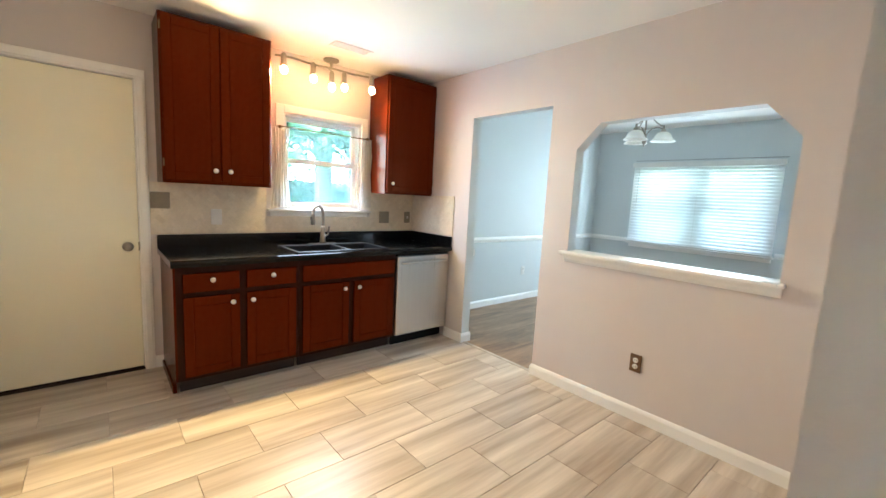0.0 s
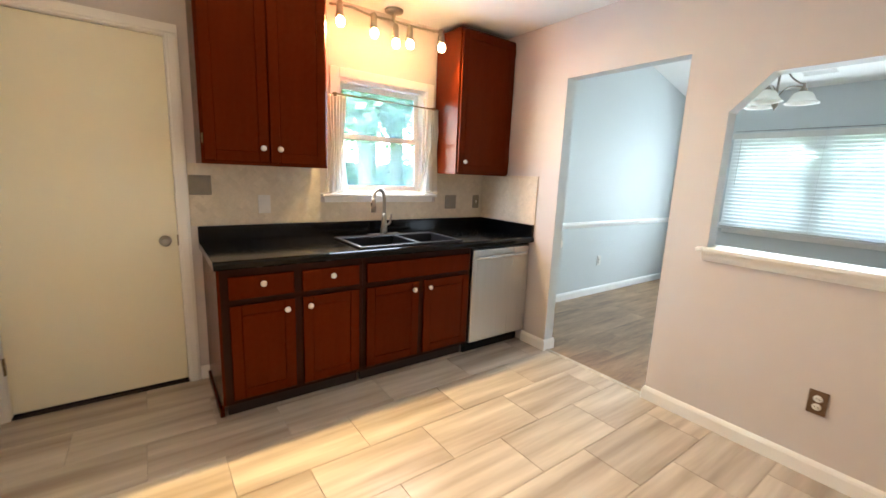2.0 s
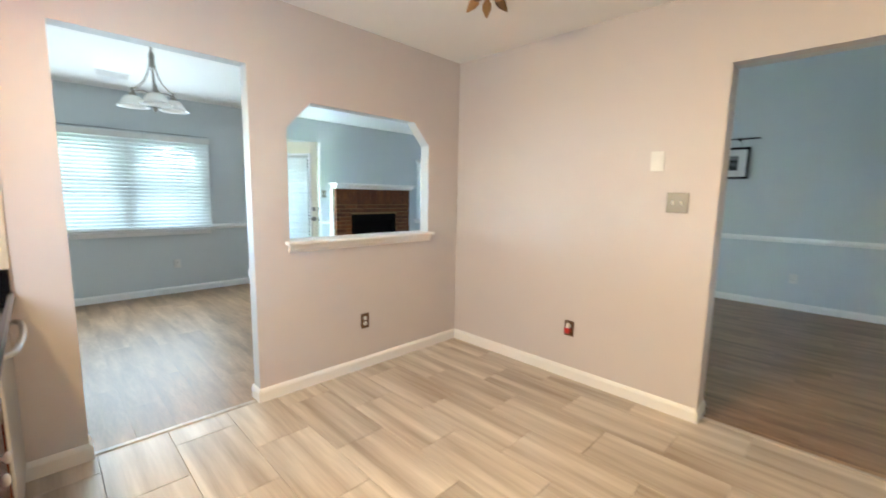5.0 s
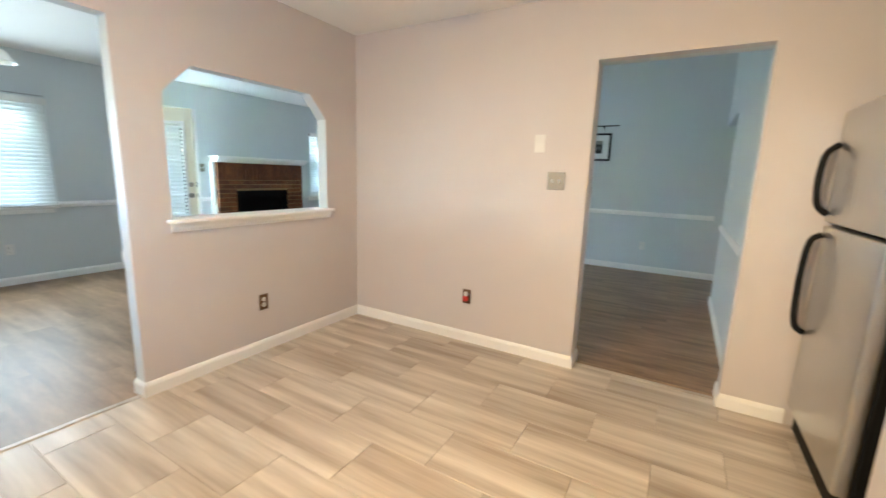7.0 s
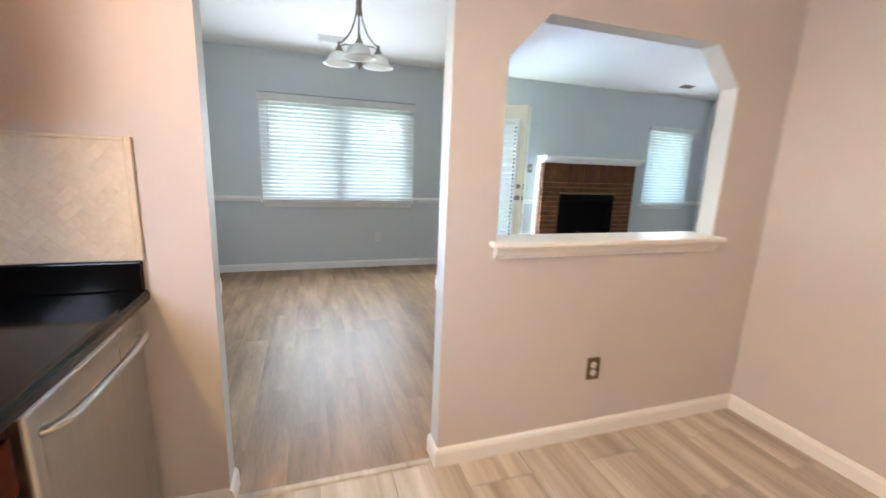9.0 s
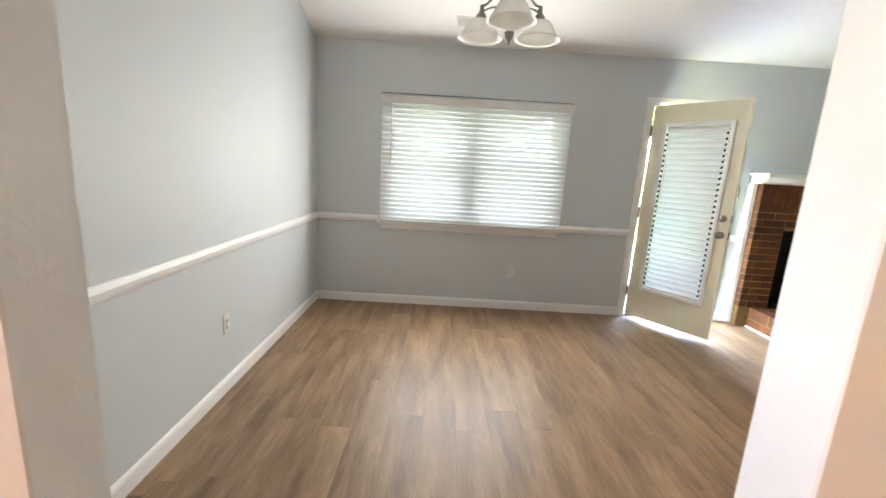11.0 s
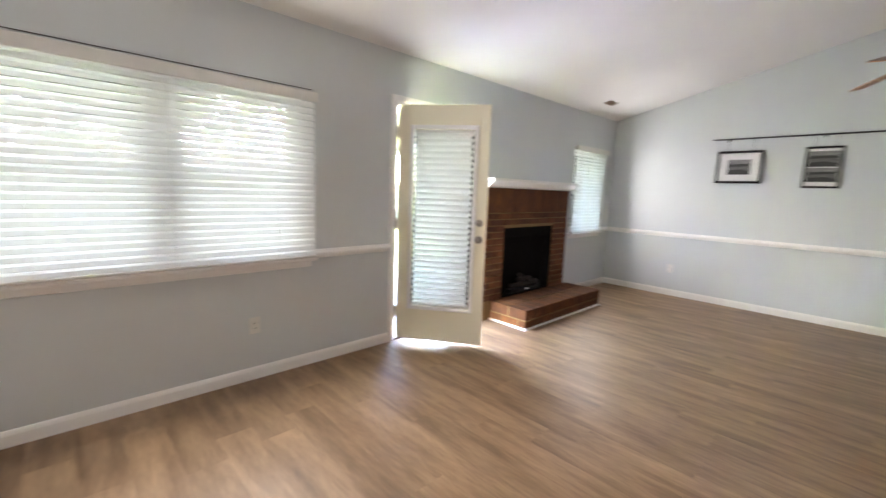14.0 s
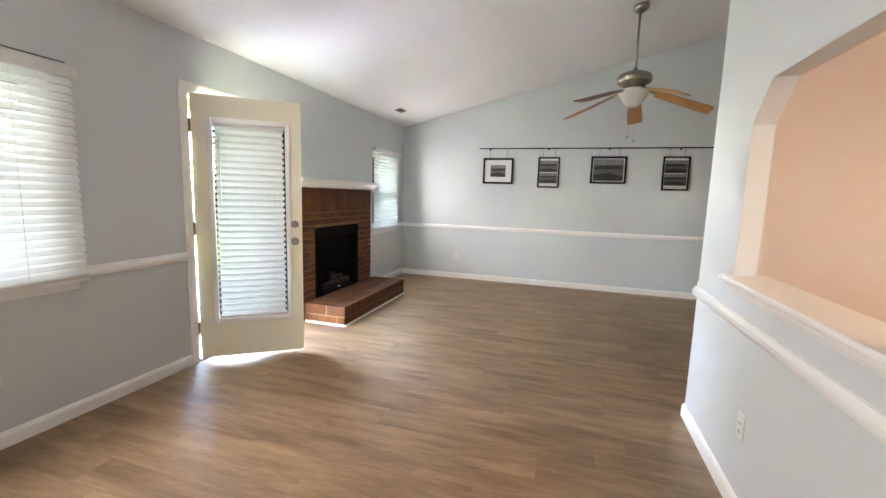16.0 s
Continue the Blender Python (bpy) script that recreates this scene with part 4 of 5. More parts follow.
def register(x0, x1, y0, y1, z, slope, label, turn=0, mat=M_TRIM):
    """Ceiling register: rim and louvres, lying along x, tilted with the ceiling."""
    th = thing("ceiling_vent", (0, 0, 0), label, "vent", "ceiling registers")
    cx, cy = (x0 + x1) / 2, (y0 + y1) / 2
    th.matrix_basis = pose(cx, cy, z, 0, math.degrees(math.atan(slope)), 0) @ pose(0, 0, 0, 0, 0, turn)
    a, b = (x1 - x0) / 2, (y1 - y0) / 2
    bm = bmesh.new()
    for q in ((-a, a, -b, -b + 0.018), (-a, a, b - 0.018, b), (-a, -a + 0.018, -b + 0.018, b - 0.018), (a - 0.018, a, -b + 0.018, b - 0.018)):
        box(*q, -0.008, -0.0005, 0.002, bm=bm)
    part("rim", bm, mat, th)
    part("backing", box(-a + 0.015, a - 0.015, -b + 0.015, b - 0.015, -0.002, -0.0008), M_TOEKICK, th)
    n = 6
    for i in range(n):
        y = -b + 0.022 + (2 * b - 0.044) * (i + 0.5) / n
        part("louvre", box(-a + 0.016, a - 0.016, y - 0.004, y + 0.004, -0.007, -0.003, 0.001), mat, th)
    part("damper_lever", box(-0.01, 0.01, -0.004, 0.004, -0.014, -0.006, 0.001), mat, th)


register(1.455, 1.775, 2.885, 3.005, KH, 0.0, "white metal ceiling register in the kitchen")
# the bronze colour here stands for the shade on this register
register(5.77, 5.97, -2.92, -2.83, roof(5.87), SLOPE, "metal register in the sloped ceiling, coloured dark for its shade", 90, M_BRONZE)
register(5.69, 5.99, 1.93, 2.06, roof(5.84), SLOPE, "white metal register in the sloped ceiling", 90)


# ================= dining area =================
chx, chy = 4.40, 1.895
ch = thing("chandelier", (chx, chy, 1.965), "brushed nickel three-arm chandelier with frosted bell shades", "chandelier")
part("finial", lathe([(0.0, 0.0), (0.004, 0.004), (0.006, 0.018), (0.020, 0.035), (0.024, 0.055), (0.015, 0.07), (0.022, 0.082), (0.020, 0.10), (0.009, 0.115)], (chx, chy, 1.965), 18), M_NICKEL, ch, "", True)
part("column", lathe([(0.009, 0.0), (0.008, 0.26), (0.017, 0.29), (0.012, 0.32), (0.022, 0.345), (0.020, 0.37), (0.008, 0.40), (0.0, 0.41)], (chx, chy, 2.075), 16), M_NICKEL, ch, "", True)
zc = roof(chx)
part("canopy", lathe([(0.06, 0.01), (0.058, -0.015), (0.03, -0.035), (0.0, -0.036)], (chx, chy, zc - 0.002), 22, (SLOPE, 0, 1)), M_NICKEL, ch, "", True)
part("hanging_rod", rod((chx, chy, 2.46), (chx, chy, zc - 0.03), 0.006), M_NICKEL, ch)
for k in range(3):
    a = 2 * math.pi * k / 3 + radians(174)
    c, s_ = math.cos(a), math.sin(a)

    def at(r, z):
        return (chx + r * c, chy + r * s_, z)
    arm = part("arm", tube([at(0.012, 2.43), at(0.028, 2.33), at(0.07, 2.235), at(0.130, 2.178), at(0.160, 2.168), at(0.168, 2.155)], 0.0065, 8), M_NICKEL, ch, "", True)
    part("brace", tube([at(0.010, 2.075), at(0.05, 2.135), at(0.11, 2.152), at(0.165, 2.140)], 0.005, 8), M_NICKEL, arm, "", True)
    part("socket_cup", lathe([(0.0, 0.045), (0.010, 0.042), (0.012, 0.01), (0.022, 0.0), (0.030, -0.022), (0.031, -0.03)], at(0.168, 2.131), 16), M_NICKEL, arm, "", True)
    part("shade", lathe([(0.031, 0.0), (0.056, -0.010), (0.072, -0.030), (0.084, -0.058), (0.100, -0.080), (0.116, -0.090)], at(0.168, 2.108), 28, thick=0.004), M_SHADE, arm, "frosted bell glass shade", True)

SLAT_MESH = {}


def slat_mesh(length, width, tilt, arch=0.004):
    """Bowed slat along y, tilted towards the room, 0.003 thick."""
    key = (round(length, 3), round(width, 3), tilt)
    if key not in SLAT_MESH:
        bm = bmesh.new()
        ct_, st_ = math.cos(radians(tilt)), math.sin(radians(tilt))
        prof = [(-width / 2, -arch), (0, arch * 0.6), (width / 2, -arch), (width / 2, -arch - 0.003), (0, arch * 0.6 - 0.003), (-width / 2, -arch - 0.003)]
        pts = [(u * ct_ - v * st_, u * st_ + v * ct_) for u, v in prof]
        rings = [[bm.verts.new((p[0], s * length / 2, p[1])) for p in pts] for s in (-1, 1)]
        for i in range(6):
            bm.faces.new((rings[0][i], rings[0][(i + 1) % 6], rings[1][(i + 1) % 6], rings[1][i]))
        bm.faces.new(rings[0])
        bm.faces.new(rings[1][::-1])
        bmesh.ops.recalc_face_normals(bm, faces=bm.faces)
        me = bpy.data.meshes.new("slat")
        bm.to_mesh(me)
        bm.free()
        me.materials.append(M_SLAT)
        SLAT_MESH[key] = me
    return SLAT_MESH[key]


def blind(x, y0, y1, z0, z1, tilt, label, wand_y, parent_matrix=None, pitch=0.0425, width=0.05):
    """Slatted blind hanging in the plane x, seen from -x."""
    th = thing("window_blind", (0, 0, 0), label, "blind", "slatted blinds")
    if parent_matrix is not None:
        th.matrix_basis = parent_matrix
    if parent_matrix is None:
        part("headrail", box(x - 0.03, x + 0.028, y0, y1, z1 - 0.05, z1, 0.004), M_PLASTIC, th)
        part("valance", box(x - 0.040, x - 0.032, y0 - 0.004, y1 + 0.004, z1 - 0.062, z1 + 0.003, 0.003), M_PLASTIC, th)
    else:
        part("headrail", box(x - 0.014, x + 0.012, y0, y1, z1 - 0.022, z1, 0.003), M_PLASTIC, th)
    part("bottom_rail", box(x - 0.025, x + 0.025, y0 + 0.004, y1 - 0.004, z0, z0 + 0.016, 0.005, 2), M_PLASTIC, th)
    # dark strip that draws the shadow line over the wide blind
    if y1 - y0 > 1.2:
        part("shadow_line", box(DE - 0.006, DE - 0.001, y0 - 0.01, y1 + 0.01, z1 + 0.034, z1 + 0.038), M_TOEKICK, th, "thin dark strip drawn as the shadow line above the blind")
    me = slat_mesh(y1 - y0 - 0.012, width, tilt)
    head = 0.075 if parent_matrix is None else 0.045
    n = int((z1 - head - z0 - 0.04) / pitch) + 1
    pitch = (z1 - head - z0 - 0.04) / (n - 1)
    for i in range(n):
        s = new("slat", me)
        s.parent = th
        s.location = (x, (y0 + y1) / 2, z0 + 0.04 + i * pitch)
        BASE[s] = Vector((0, 0, 0))
    cords = [y0 + 0.16 * (y1 - y0), y1 - 0.16 * (y1 - y0)] + ([(y0 + y1) / 2] if y1 - y0 > 1.2 else [])
    for cy in cords:
        part("ladder_cord", rod((x - 0.024, cy, z0 + 0.01), (x - 0.024, cy, z1 - 0.05), 0.0012, seg=6), M_PLASTIC, th)
    part("wand", rod((x - 0.045, wand_y, z1 - 0.06), (x - 0.048, wand_y, z1 - 0.62), 0.004, seg=8), M_PLASTIC, th)
    return th


def outer_window(y0, y1, units, label, bx, b0, b1, bz0, bz1, tilt):
    """Vinyl double-hung window in the east wall with casing, stool and apron, and the blind in front of it."""
    th = thing("window_dining" if units == 2 else "window_living", (DE + 0.08, (y0 + y1) / 2, WB), label, "window", kind="structure")
    bm = bmesh.new()
    box(DE + 0.012, DE + T, y0, y0 + 0.03, WB, WT, bm=bm)
    box(DE + 0.012, DE + T, y1 - 0.03, y1, WB, WT, bm=bm)
    box(DE + 0.012, DE + T, y0 + 0.03, y1 - 0.03, WT - 0.03, WT, bm=bm)
    box(DE + 0.012, DE + T, y0 + 0.03, y1 - 0.03, WB, WB + 0.03, bm=bm)
    part("window_frame", bm, M_TRIM, th)
    w = (y1 - y0 - 0.06 - (0.10 if units == 2 else 0)) / units
    for i in range(units):
        a = y0 + 0.03 + i * (w + 0.10)
        if i:
            part("mullion", box(DE + 0.02, DE + T, a - 0.10, a, WB + 0.03, WT - 0.03, 0.004), M_TRIM, th)
        zm = (WB + WT) / 2
        for zz0, zz1, x in ((WB + 0.03, zm + 0.02, DE + 0.07), (zm - 0.02, WT - 0.03, DE + 0.105)):
            bm = bmesh.new()
            r = 0.04
            box(x, x + 0.03, a, a + r, zz0, zz1, 0.003, bm=bm)
            box(x, x + 0.03, a + w - r, a + w, zz0, zz1, 0.003, bm=bm)
            box(x, x + 0.03, a + r, a + w - r, zz1 - r, zz1, 0.003, bm=bm)
            box(x, x + 0.03, a + r, a + w - r, zz0, zz0 + r, 0.003, bm=bm)
            s = part("sash", bm, M_TRIM, th)
            gl = part("pane", box(x + 0.012, x + 0.016, a + r, a + w - r, zz0 + r, zz1 - r), M_GLASS, s)
            gl.visible_shadow = False
    part("window_sill", box(DE - 0.075, DE + 0.07, y0 - 0.075, y1 + 0.075, WB - 0.024, WB, 0.006, 2), M_TRIM, th)
    part("apron", box(DE - 0.018, DE - 0.0005, y0 - 0.05, y1 + 0.05, WB - 0.074, WB - 0.024, 0.005), M_TRIM, th)
    blind(bx, b0, b1, bz0, bz1, tilt, "white slatted blind lowered over the window, slats half open", b1 - 0.10 if units == 2 else b1 - 0.06)


outer_window(W10, W11, 2, "white twin double-hung window with a moulded sill", DE - 0.065, 1.025, 2.768, 0.832, 1.975, 57)
outer_window(W20, W21, 1, "white double-hung window beside the fireplace", DE - 0.05, -3.475, -2.59, 0.832, 1.985, 57)

# ================= patio door, standing open =================
leaf_at = pose(DE - 0.012, 0.257, 0.0, 0, 0, -143.0)
pd = thing("door_patio", (0, 0, 0), "cream glazed patio door standing half open", "door", kind="structure")
pd.matrix_basis = leaf_at
LWID, LZ0, LZ1, GX0, GX1, GZ0, GZ1 = 0.760, 0.028, 2.035, 0.135, 0.640, 0.34, 1.84
bm = bmesh.new()
box(0, GX0, 0, 0.044, LZ0, LZ1, bm=bm)
box(GX1, LWID, 0, 0.044, LZ0, LZ1, bm=bm)
box(GX0, GX1, 0, 0.044, LZ0, GZ0, bm=bm)
box(GX0, GX1, 0, 0.044, GZ1, LZ1, bm=bm)
part("leaf", bm, M_DOOR, pd)
for y0, y1, nm in ((-0.014, 0.0, "glazing_frame"), (0.044, 0.056, "outer_glazing_frame")):
    bm = bmesh.new()
    e = 0.034
    box(GX0 - e, GX0, y0, y1, GZ0 - e, GZ1 + e, 0.004, bm=bm)
    box(GX1, GX1 + e, y0, y1, GZ0 - e, GZ1 + e, 0.004, bm=bm)
    box(GX0, GX1, y0, y1, GZ1, GZ1 + e, 0.004, bm=bm)
    box(GX0, GX1, y0, y1, GZ0 - e, GZ0, 0.004, bm=bm)
    part(nm, bm, M_TRIM, pd, "white raised glazing frame")
gl = part("pane", box(GX0, GX1, 0.032, 0.037, GZ0, GZ1), M_DOORGLASS, pd)
gl.visible_shadow = False
door_knob((0.705, 0.0, 0.945), (0, -1, 0), pd, "brushed nickel door knob")
part("deadbolt", lathe([(0.030, 0.0), (0.029, 0.008), (0.024, 0.012), (0.0, 0.013)], (0.705, 0.0, 1.085), 22, (0, -1, 0)), M_NICKEL, pd, "brushed nickel deadbolt", True)
part("thumb_turn", box(0.700, 0.710, -0.030, -0.012, 1.068, 1.102, 0.003), M_NICKEL, pd)
part("latch_plate", box(LWID - 0.001, LWID + 0.002, 0.010, 0.034, 0.915, 0.975), M_HINGE, pd)
part("bolt_plate", box(LWID - 0.001, LWID + 0.002, 0.010, 0.034, 1.055, 1.115), M_HINGE, pd)
for hz in (0.22, 1.00, 1.76):
    h = part("hinge", box(-0.012, -0.001, -0.002, 0.040, hz, hz + 0.10, 0.001), M_HINGE, pd, "aged brass hinge")
    part("hinge_pin", rod((-0.012, -0.008, hz - 0.004), (-0.012, -0.008, hz + 0.104), 0.007, seg=10), M_HINGE, h)
part("sweep", box(0.004, LWID - 0.004, 0.012, 0.034, 0.023, LZ0), M_PLASTIC, pd, "white door sweep")
# blind inside the glazing, and small black blocks along its edges
bl_at = leaf_at @ pose(0, 0.016, 0, 0, 0, 90)
db = blind(0.0, -GX1 + 0.004, -GX0 - 0.004, GZ0 + 0.004, GZ1 - 0.004, -66, "white slatted blind over the patio door's glass, slats open", -GX0 - 0.05, bl_at, pitch=0.047, width=0.053)
block_me = bpy.data.meshes.new("slat_end_block")
bm = box(-0.006, 0.005, -0.007, 0.007, -0.009, 0.009)
bm.to_mesh(block_me)
bm.free()
block_me.materials.append(M_BLACK)
for i in range(31):
    for yy in (-GX1 + 0.013, -GX0 - 0.013):
        c = new("slat_end_block", block_me)
        c.parent = db
        c.location = (-0.022, yy, GZ0 + 0.050 + i * 0.0462)
        BASE[c] = Vector((0, 0, 0))

# ================= living area =================
FX, FY0, FY1, FTOP, HZ = 6.05, -2.335, -0.785, 1.392, 0.20
BX0, BX1, BZ1 = -2.02, -1.07, 0.965
HX, HY0, HY1 = 5.595, -2.44, -0.90
fp = thing("fireplace", (6.1, -1.56, 0), "red brick fireplace with a raised brick hearth and black firebox", "fireplace")
bm = bmesh.new()
box(FX + 0.008, DE - 0.001, BX1, FY1 - 0.004, 0, FTOP, bm=bm)
box(FX + 0.008, DE - 0.001, FY0 + 0.004, BX0, 0, FTOP, bm=bm)
box(FX + 0.008, DE - 0.001, BX0, BX1, BZ1 + 0.004, FTOP, bm=bm)
surround = part("surround", bm, M_MORTAR, fp, "tan mortar behind the brick face")
hearth = part("hearth", box(HX + 0.006, FX + 0.02, HY0 + 0.006, HY1 - 0.006, 0.0, HZ - 0.006), M_MORTAR, fp, "raised hearth with tan mortar joints")
fbx = part("firebox", box(DE - 0.012, DE - 0.002, BX0, BX1, HZ - 0.01, BZ1), M_SOOT, fp, "sooty black steel firebox")
for y in (BX0, BX1 - 0.03):
    part("side_panel", box(FX + 0.03, DE - 0.012, y, y + 0.03, HZ - 0.006, BZ1), M_SOOT, fbx)
part("hood", box(FX + 0.03, DE - 0.012, BX0, BX1, BZ1 - 0.12, BZ1 - 0.002), M_SOOT, fbx)
part("floor_plate", box(FX + 0.02, DE - 0.012, BX0, BX1, HZ - 0.006, HZ + 0.012), M_SOOT, fbx)
bm = bmesh.new()
box(FX + 0.015, FX + 0.03, BX0, BX0 + 0.06, HZ, BZ1, 0.003, bm=bm)
box(FX + 0.015, FX + 0.03, BX1 - 0.06, BX1, HZ, BZ1, 0.003, bm=bm)
box(FX + 0.015, FX + 0.03, BX0 + 0.06, BX1 - 0.06, BZ1 - 0.10, BZ1, 0.003, bm=bm)
part("firebox_frame", bm, M_SOOT, fp, "black metal firebox frame")
rng = random.Random(5)
lg = thing("log_set", (6.12, -1.55, HZ + 0.012), "charred ceramic gas logs in the firebox", "log set")
for a, b, r in (((6.10, -1.80, 0.29), (6.12, -1.32, 0.29), 0.035), ((6.14, -1.72, 0.34), (6.10, -1.42, 0.36), 0.028), ((6.085, -1.62, 0.335), (6.14, -1.48, 0.41), 0.024)):
    bm = rod(a, b, r, r * 0.8, 10)
    bmesh.ops.subdivide_edges(bm, edges=[e for e in bm.edges if e.calc_length() > 0.1], cuts=5)
    for v in bm.verts:
        v.co += Vector((rng.uniform(-1, 1), rng.uniform(-1, 1), rng.uniform(-1, 1))) * 0.007
    part("log", bm, M_LOG, lg, "", True)
part("burner", box(6.075, 6.15, -1.85, -1.27, HZ + 0.012, HZ + 0.06, 0.006), M_BLACK, lg)
part("tag", box(6.073, 6.075, -1.60, -1.555, HZ + 0.03, HZ + 0.045), M_PLASTIC, lg, "small white tag")
for p, q, o in (((HX, HY0), (HX, HY1), (-1, 0)), ((HX - 0.012, HY1), (DE, HY1), (0, 1)), ((HX - 0.012, HY0), (DE - 0.02, HY0), (0, -1))):
    structure("shoe_moulding", moulding([(0, 0), (0.013, 0), (0.012, 0.008), (0.006, 0.014), (0, 0.016)], p, q, 0.0, o), M_TRIM, "white quarter-round round the hearth", "trim")

mn = thing("mantel", (6.1, -1.56, 1.39), "white painted mantel shelf over the brick", "mantel")
part("shelf", box(5.945, DE - 0.001, -2.40, -0.735, 1.458, 1.486, 0.004, 2), M_TRIM, mn)
part("crown", prism([(DE - 0.002, 1.396), (6.035, 1.396), (6.03, 1.41), (6.005, 1.425), (5.975, 1.447), (5.968, 1.4575), (DE - 0.002, 1.4575)], "y", -2.375, -0.76), M_TRIM, mn)
for y0, y1 in ((FY1 + 0.001, FY1 + 0.045), (FY0 - 0.045, FY0 - 0.001)):
    part("side_board", box(6.115, DE - 0.0005, y0, y1, 0.02, 1.395, 0.003), M_TRIM, mn)

# ceiling fan
fnx, fny = 2.965, -1.96
fz = roof(fnx)
fn = thing("ceiling_fan", (fnx, fny, 2.30), "brushed nickel ceiling fan with five oak blades and an opal bowl", "ceiling fan")
part("canopy", lathe([(0.075, 0.02), (0.074, -0.02), (0.062, -0.05), (0.020, -0.075), (0.0, -0.076)], (fnx, fny, fz + 0.0), 26, (SLOPE, 0, 1)), M_NICKEL, fn, "", True)
part("downrod", rod((fnx, fny, 2.60), (fnx, fny, fz - 0.05), 0.012, seg=14), M_NICKEL, fn, "", True)
part("motor", lathe([(0.018, 0.125), (0.035, 0.10), (0.045, 0.085), (0.11, 0.078), (0.152, 0.055), (0.163, 0.018), (0.153, -0.018), (0.108, -0.04), (0.095, -0.075), (0.0, -0.076)], (fnx, fny, 2.53), 36), M_NICKEL, fn, "", True)
lk = part("light_bowl", lathe([(0.147, 0.0), (0.141, -0.03), (0.115, -0.085), (0.080, -0.14), (0.054, -0.160), (0.0, -0.166)], (fnx, fny, 2.445), 32), M_BOWL, fn, "opal glass bowl", True)
part("finial", lathe([(0.014, 0.0), (0.018, -0.01), (0.007, -0.028), (0.0, -0.029)], (fnx, fny, 2.281), 12), M_NICKEL, lk, "", True)
for k in range(5):
    m = Matrix.Translation((fnx, fny, 2.475)) @ Matrix.Rotation(radians(-100 + 72 * k), 4, "Z") @ Matrix.Rotation(radians(17.5), 4, "Y") @ Matrix.Rotation(radians(-12), 4, "X")
    pts = [(0.22, -0.056), (0.34, -0.066), (0.64, -0.080), (0.742, -0.078), (0.762, -0.058), (0.766, 0.058), (0.742, 0.078), (0.64, 0.080), (0.34, 0.066), (0.22, 0.056)]
    bm = prism(pts, "z", -0.004, 0.0)
    bmesh.ops.transform(bm, matrix=m, verts=bm.verts)
    bd = part("blade", bm, M_BLADE, fn, "honey oak fan blade")
    bm = prism(pts, "z", 0.0, 0.003)
    bmesh.ops.transform(bm, matrix=m, verts=bm.verts)
    part("blade_back", bm, M_BLADETOP, bd, "dark walnut upper side")
    bm = prism([(0.10, -0.014), (0.19, -0.022), (0.29, -0.048), (0.29, 0.048), (0.19, 0.022), (0.10, 0.014)], "z", 0.003, 0.008)
    bmesh.ops.transform(bm, matrix=m, verts=bm.verts)
    part("blade_iron", bm, M_NICKEL, bd, "nickel blade iron")
for dx, z in ((0.03, 1.985), (-0.03, 1.945)):
    c = part("pull_chain", rod((fnx + dx, fny + 0.05, z), (fnx + dx, fny + 0.05, 2.44), 0.0012, seg=6), M_NICKEL, fn)
    part("chain_knob", lathe([(0.0, -0.014), (0.006, -0.010), (0.007, 0.0), (0.003, 0.012), (0.0, 0.013)], (fnx + dx, fny + 0.05, z), 10), M_BRONZE, c, "", True)

# picture rail with hung frames
RZ = 2.092
pr = thing("picture_rail", (3.0, LS + 0.03, RZ), "thin black iron picture rail on the wall", "picture rail")
part("bar", rod((1.004, LS + 0.035, RZ), (4.90, LS + 0.035, RZ), 0.0085, seg=12), M_DARKMETAL, pr)
for bx in (1.218, 2.088, 3.0, 3.846, 4.73):
    b = part("bracket", rod((bx, LS + 0.001, RZ - 0.006), (bx, LS + 0.035, RZ - 0.006), 0.006, seg=10), M_DARKMETAL, pr)
    part("bracket_plate", lathe([(0.016, 0.0), (0.015, 0.004), (0.0, 0.005)], (bx, LS + 0.001, RZ - 0.006), 14, (0, 1, 0)), M_DARKMETAL, b, "", True)
    part("bracket_drop", lathe([(0.0, -0.03), (0.006, -0.026), (0.006, 0.0)], (bx, LS + 0.035, RZ - 0.006), 10), M_DARKMETAL, b, "", True)


